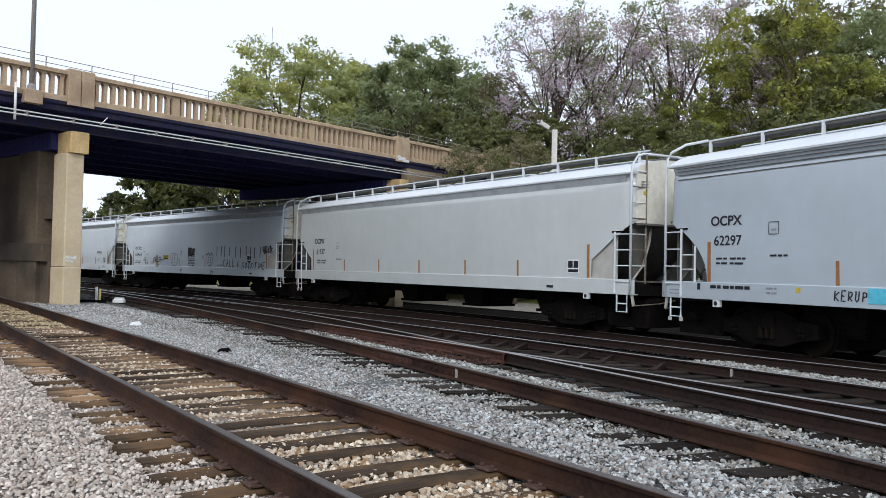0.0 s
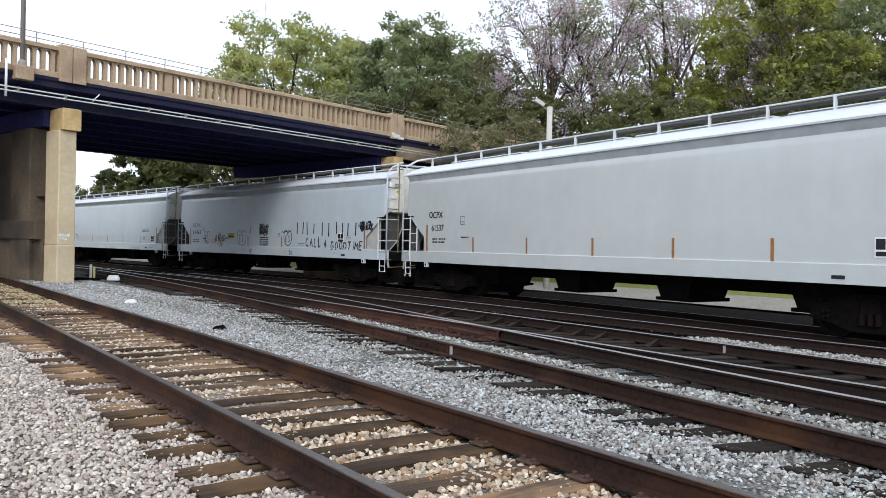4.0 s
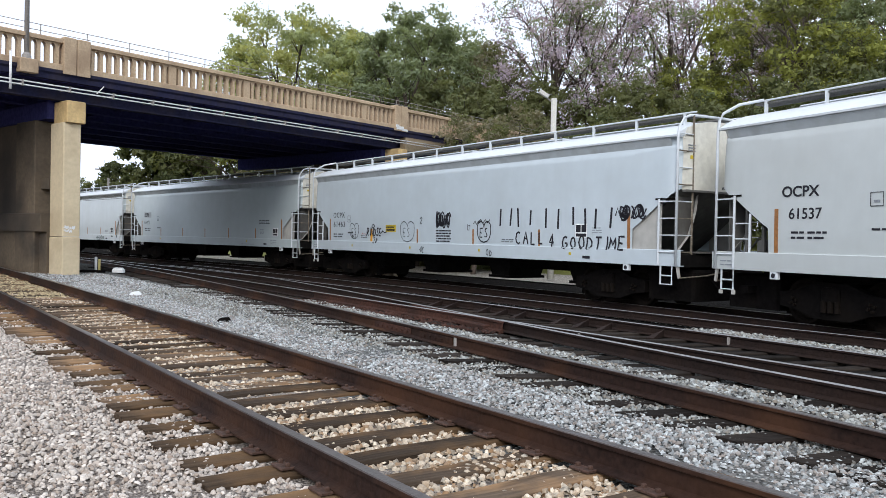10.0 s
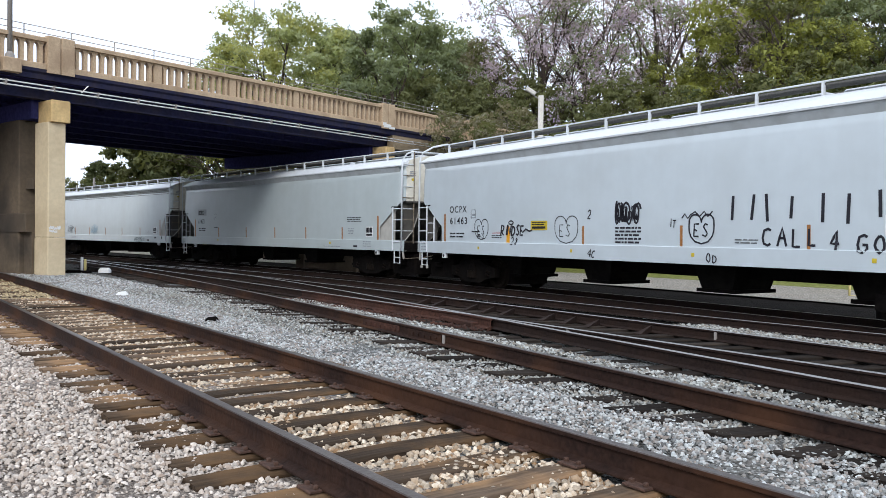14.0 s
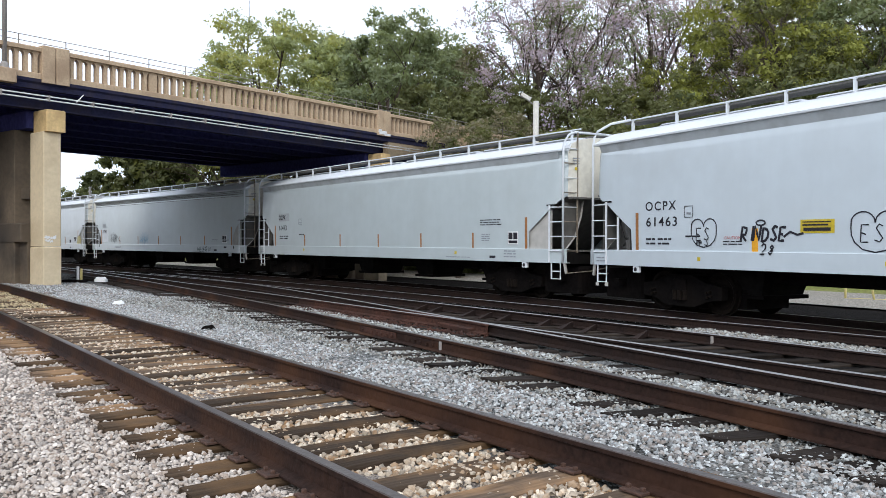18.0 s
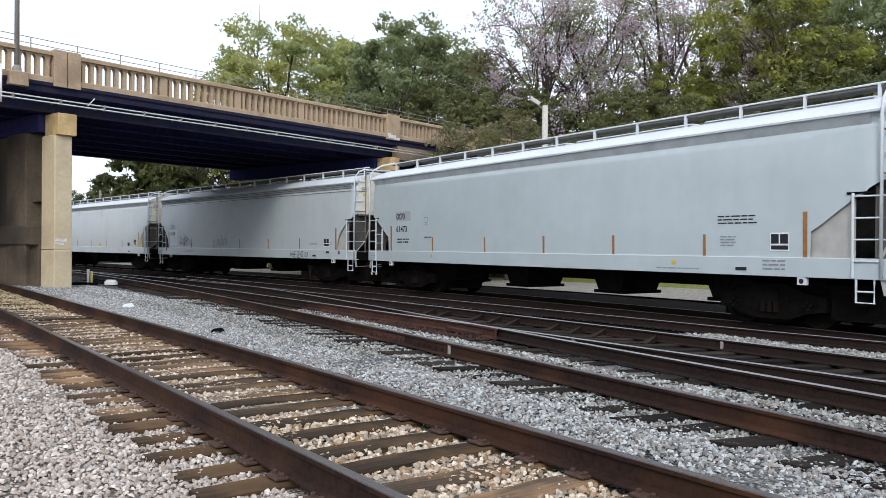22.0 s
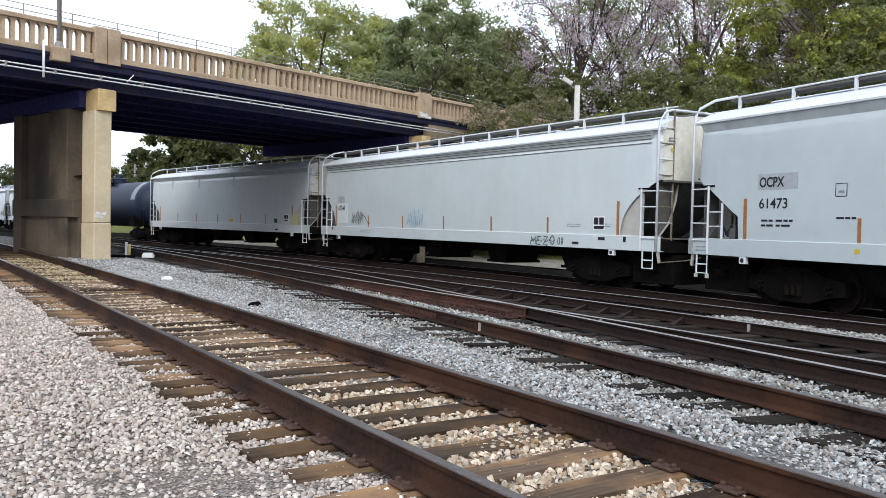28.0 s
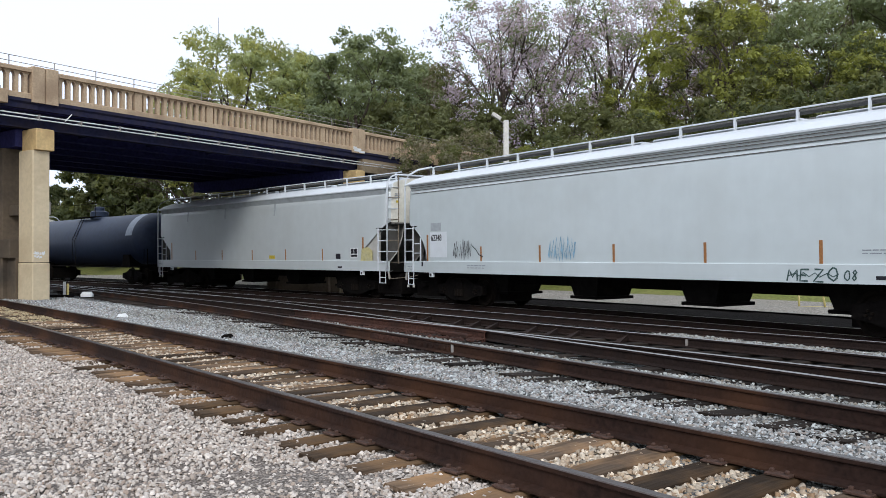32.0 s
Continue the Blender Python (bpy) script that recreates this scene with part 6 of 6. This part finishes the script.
kinds = {
    "green": make_tree(11, 17, 12, "leaf_green", masses=30, bunch=9, per=64, leaf=0.17, low=0.22, loose=0.19, second="leaf_fresh", label="tall broadleaf tree in mid-green leaf"),
    "dark": make_tree(12, 17, 11, "leaf_dark", masses=34, bunch=10, per=70, leaf=0.17, low=0.2, loose=0.2, label="tall dense dark green tree"),
    "yellow": make_tree(13, 15, 9.5, "leaf_yellow", masses=38, bunch=10, per=54, leaf=0.15, low=0.12, loose=0.2, second="leaf_olive", label="yellow-green tree in fresh leaf"),
    "mauve": make_tree(14, 18, 13, "blossom", masses=34, bunch=12, per=34, leaf=0.12, low=0.28, limb_r=1.15, twigs=9, loose=0.18, second="leaf_dark", label="half-bare tree with pale mauve blossom and dark arching limbs"),
    "brown": make_tree(17, 16, 10, "leaf_brown", masses=34, bunch=10, per=44, leaf=0.17, low=0.2, limb_r=0.9, twigs=8, loose=0.19, second="leaf_olive", label="brownish tree coming into leaf"),
    "olive": make_tree(15, 11, 9, "leaf_olive", masses=34, bunch=10, per=52, low=0.05, leaf=0.16, loose=0.21, label="olive brown shrubby tree"),
    "distant": make_tree(18, 11, 10, "leaf_under", masses=24, bunch=9, per=40, leaf=0.28, low=0.05, loose=0.22, second="leaf_olive", label="distant dark olive tree"),
    "tall": make_tree(11, 17, 12, "leaf_green", masses=22, bunch=9, per=64, leaf=0.17, low=0.5, loose=0.19, second="leaf_fresh", label="tall broadleaf tree with a high mid-green crown"),
    "dusky": make_tree(19, 16, 10, "leaf_under", masses=18, bunch=9, per=44, leaf=0.13, low=0.38, loose=0.24, label="tall dark olive tree with gaps in its crown"),
    "low": make_tree(16, 8, 9, "leaf_under", masses=30, bunch=10, low=0.02, per=52, leaf=0.16, loose=0.22, second="leaf_olive", label="dark olive understorey tree"),
}
# kind, x, y, turn, size
TREES = [
    ("tall", -15.0, 60, 0, 1.11), ("green", -12.6, 65, 120, 1.12), ("dark", -5.5, 58, 40, 1.03), ("dark", -9.4, 68, 90, 1.1), ("tall", -21.0, 68, 250, 0.97), ("brown", -15.0, 58, 40, 0.62), ("dark", -2.2, 64, 10, 0.95),
    ("olive", -1.8, 55, 10, 1.1), ("brown", 0.8, 60, 60, 0.88), ("olive", 0.8, 53, 60, 0.95), ("olive", 3.4, 56, 90, 1.0), ("olive", -5.2, 52, 200, 0.8), ("brown", -8.6, 54, 100, 0.6),
    ("mauve", 4.4, 58, 0, 1.05), ("mauve", 8.4, 60, 150, 1.1), ("mauve", 12.6, 60, 80, 1.12), ("green", 7.0, 78, 40, 0.45),
    ("yellow", 17.6, 50, 0, 1.1), ("yellow", 13.4, 54, 130, 0.78), ("olive", 9.4, 50, 60, 0.9), ("brown", 22.4, 60, 70, 1.2), ("mauve", 18.4, 64, 220, 1.22), ("brown", 27.2, 58, 140, 1.2), ("dark", 24.8, 50, 200, 0.98), ("yellow", 6.4, 51, 220, 0.52),
    ("dark", 29.0, 48, 310, 0.98), ("yellow", 22.4, 47, 300, 0.8), ("mauve", 24.0, 66, 40, 1.15), ("yellow", 26.8, 45, 30, 0.85),
    ("low", 0.8, 47, 0, 0.9), ("low", 5.0, 46, 80, 0.95), ("low", 9.0, 45, 160, 0.98), ("low", 13.0, 44, 220, 1.0), ("low", 17.0, 43, 300, 1.05), ("low", 21.0, 41, 20, 1.05), ("low", 25.0, 39, 90, 1.05),
    # The next four are unseen, added to keep light off cars beyond the bridge.
    ("distant", -39.0, 37.5, 60, 1.8), ("distant", -44.5, 42.5, 120, 1.9), ("distant", -52.0, 48, 200, 1.95), ("distant", -60.0, 54, 260, 1.9),
    ("distant", -37.0, 91, 140, 1.35), ("distant", -31.0, 86, 80, 1.4),
    ("brown", -0.4, 39.8, 30, 0.5), ("brown", 1.7, 42.5, 200, 0.55), ("brown", -4.0, 49.5, 170, 0.55),
    ("dark", -36.5, 96, 10, 0.8), ("distant", -34.0, 88, 0, 1.25), ("dusky", -28.2, 86, 70, 0.88), ("dusky", -22.0, 84, 150, 0.92), ("dusky", -16.0, 82, 40, 0.92), ("distant", -42.0, 94, 300, 0.72),
    ("distant", -47.5, 104, 10, 0.82), ("distant", -54.0, 108, 60, 0.75), ("distant", -62.0, 110, 90, 0.75), ("distant", -70.0, 110, 120, 0.8), ("distant", -79.0, 108, 30, 0.85),
]
used = set()
for kind, x, y, turn, size in TREES:
    z = float(land((x, y))[0]) - 0.1
    m = pose(x, y, z, 0, 0, turn) @ Matrix.Scale(size, 4)
    ob = copy_thing(kinds[kind], m) if kind in used else kinds[kind]
    used.add(kind)
    ob.matrix_basis = m
far_pole = thing("utility_pole", "distant grey utility pole with a crossarm", "utility pole", pose(-44.0, 92, 0))
part("post", Mesh().tube([(0, 0, -0.5), (0, 0, 9.2)], [0.17, 0.12], 8), "pole", far_pole, smooth=True)
part("crossarm", Mesh().box(-1.6, 0.5, -0.06, 0.06, 8.6, 8.75), "pole", far_pole)

# ---- ties, laid last ----
NEAR_TIES = (13.1, 13.6, 14.08, 14.58, 15.05, 15.58, 16.05, 16.53, 16.93, 17.3, 17.75, 18.12, 18.64, 19.02, 19.5, 19.87, 20.35, 20.89, 21.29, 21.68, 22.13)
lay_ties(beside(near_far_rail, -0.7525), near_track, 0.7525, 1.0, 56, spacing=0.46, plates=62, seed=3, slip=0.05, stations=NEAR_TIES, sink=0.016)
b_mid = beside(rail_b1, 0.72)
LADDER_TIES = (6.3, 6.64, 7.2, 7.73, 8.14, 8.62, 9.17, 9.6, 10.02, 10.65)
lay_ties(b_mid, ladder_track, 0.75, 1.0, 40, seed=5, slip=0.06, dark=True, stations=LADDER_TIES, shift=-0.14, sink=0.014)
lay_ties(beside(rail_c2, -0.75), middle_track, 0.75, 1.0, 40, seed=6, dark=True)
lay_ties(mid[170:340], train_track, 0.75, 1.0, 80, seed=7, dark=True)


# ---- loose ballast ----
def stones(name, mat, label, region, count, seed, size=0.024, lift=0.0):
    rng = np.random.default_rng(seed)
    corner = np.array([(-1, -1, -1), (1, -1, -1), (1, 1, -1), (-1, 1, -1), (-0.7, -0.7, 0.8), (0.7, -0.7, 0.8), (0.7, 0.7, 0.8), (-0.7, 0.7, 0.8)]) * 0.8
    tri = np.array([(4, 5, 6), (4, 6, 7), (0, 1, 5), (0, 5, 4), (1, 2, 6), (1, 6, 5), (2, 3, 7), (2, 7, 6), (3, 0, 4), (3, 4, 7)])
    p = region(rng, count)
    n = len(p)
    r = size * rng.uniform(0.55, 1.35, n)
    ax = rng.uniform(0.6, 1.25, (n, 1, 3)) * np.array((1.1, 1.0, 0.72))
    rough = rng.uniform(0.5, 1.3, (n, 8, 3))
    yaw, tip, roll = rng.uniform(0, 2 * math.pi, n), rng.normal(0, 0.35, n), rng.normal(0, 0.35, n)
    q = corner[None] * ax * rough * r[:, None, None]
    q = np.stack([q[..., 0], q[..., 1] * np.cos(tip)[:, None] - q[..., 2] * np.sin(tip)[:, None], q[..., 1] * np.sin(tip)[:, None] + q[..., 2] * np.cos(tip)[:, None]], 2)
    q = np.stack([q[..., 0] * np.cos(roll)[:, None] + q[..., 2] * np.sin(roll)[:, None], q[..., 1], q[..., 2] * np.cos(roll)[:, None] - q[..., 0] * np.sin(roll)[:, None]], 2)
    v = np.stack([q[..., 0] * np.cos(yaw)[:, None] - q[..., 1] * np.sin(yaw)[:, None], q[..., 0] * np.sin(yaw)[:, None] + q[..., 1] * np.cos(yaw)[:, None], q[..., 2]], 2)
    heap = 0.011 * np.sin(p[:, 0] * 2.1 + 1.7 * np.sin(p[:, 1] * 1.3)) * np.sin(p[:, 1] * 2.7 + 0.8)
    zz = np.concatenate([land(c) for c in np.array_split(p, 60)]) - 0.05 + r * 0.4 + lift + heap + rng.uniform(-0.004, 0.018, n)
    v += np.column_stack([p, zz])[:, None, :]
    f = (tri[None] + (np.arange(n) * 8)[:, None, None]).reshape(-1, 3)
    v = v.reshape(-1, 3)
    me = bpy.data.meshes.new(name)
    me.vertices.add(len(v))
    me.vertices.foreach_set("co", v.ravel())
    me.loops.add(f.size)
    me.loops.foreach_set("vertex_index", f.ravel().astype(np.int32))
    me.polygons.add(len(f))
    me.polygons.foreach_set("loop_start", np.arange(0, f.size, 3, dtype=np.int32))
    me.update(calc_edges=True)
    me.materials.append(MAT[mat])
    tagged(new(name, me), label, "ballast", kind="stuff")


u_axis, v_axis = np.array((-0.625, 0.78)), np.array((0.78, 0.625))
track_at = np.array((0.12, 6.09))


def strip(v0, v1, u0, u1, fall=1.0):
    """Random places in a strip beside the near track: v across it from its far rail, u along it; thinner farther on."""
    def region(rng, count):
        u = u0 + (u1 - u0) * rng.random(count) ** fall
        v = rng.uniform(v0, v1, count)
        return track_at + u[:, None] * u_axis + v[:, None] * v_axis
    return region


stones("ballast_shoulder", "stone_pink", "loose pinkish grey ballast stones", strip(-5.4, -1.6, -3.4, 15, 1.5), 63000, 21, size=0.016)
stones("ballast_crib", "stone_brown", "rust-stained ballast between the ties", strip(-1.46, -0.06, -3.4, 15, 1.2), 19000, 22, size=0.021, lift=-0.004)
stones("ballast_bed", "stone_pale", "pale blue-grey ballast between the tracks", strip(0.06, 1.55, -5.2, 18, 1.2), 41000, 23, size=0.0165, lift=0.007)
stones("ballast_edge", "stone_blue", "pale ballast round the tie ends", strip(1.5, 3.9, -5.2, 16, 1.2), 33000, 24, size=0.0165, lift=0.003)


def along_rail(path, a, b, near, far):
    """Random places in a strip beside a rail, from a to b metres beyond it."""
    cut = path[(path[:, 1] > near) & (path[:, 1] < far)]

    def region(rng, count):
        i = rng.integers(0, len(cut) - 1, count)
        w = rng.random(count)[:, None]
        p = cut[i] * (1 - w) + cut[i + 1] * w
        t = cut[-1] - cut[0]
        n = np.array((t[1], -t[0])) / np.linalg.norm(t)
        return p + n * (a + (b - a) * rng.random(count) ** 1.1)[:, None]
    return region


stones("ballast_strip", "stone_blue", "pale ballast heaped behind a rail", along_rail(rail_c2, 0.1, 2.1, 6, 15.0), 9000, 31, size=0.027, lift=0.085)
stones("ballast_strip", "stone_brown", "thin line of stained ballast behind a rail", along_rail(rail_c2, 0.1, 0.8, 14.8, 26), 2800, 35, size=0.03, lift=0.06)
stones("ballast_strip", "stone_blue", "pale ballast behind the farthest yard rail", along_rail(rail_d, 0.1, 0.7, 9, 30), 3000, 36, size=0.034, lift=0.03)
stones("rusty_grit", "rust_red", "rust-red grit round the frog", along_rail(rail_c1, -0.6, 0.35, 13, 19), 1500, 37, size=0.028, lift=0.012)
stones("ballast_strip", "stone_brown", "stained ballast between the yard rails", along_rail(rail_c1, 0.1, 1.2, 7, 24), 7000, 38, size=0.027, lift=0.026)
stones("ballast_strip", "stone_blue", "pale ballast heaped behind a rail", along_rail(rail_b2, 0.08, 0.35, 7, 16), 1800, 32, size=0.026, lift=0.03)
stones("ballast_strip", "stone_blue", "pale ballast between the rails", along_rail(rail_b1, 0.1, 1.4, 4.5, 18), 14000, 33, size=0.021, lift=0.016)
stones("ballast_far", "stone_pale", "pale ballast spread towards the pier", strip(0.1, 2.9, 16, 30), 9000, 34, size=0.024)
stones("straw_litter", "stone_straw", "straw-coloured grit between the ties", strip(-1.45, -0.08, 13.5, 24), 2600, 35, size=0.03, lift=0.008)


# ---- what moves ----
def motions():
    times = [0.5 * i for i in range(65)]
    for k, c in cars.items():
        walk(c, [(t, car_pose(train_s(t) + 9.5 + k * CAR)) for t in times])
        for w in [o for o in c.children if o.name.startswith("wheelset")]:
            x = w.matrix_basis.translation.x
            turns = [0.3 * i for i in range(107)] + [32.0]
            walk(w, [(t, pose(x, 0, WHEEL_R, 0, math.degrees((train_s(t) - train_s(0)) / WHEEL_R), 0)) for t in turns])


motions()
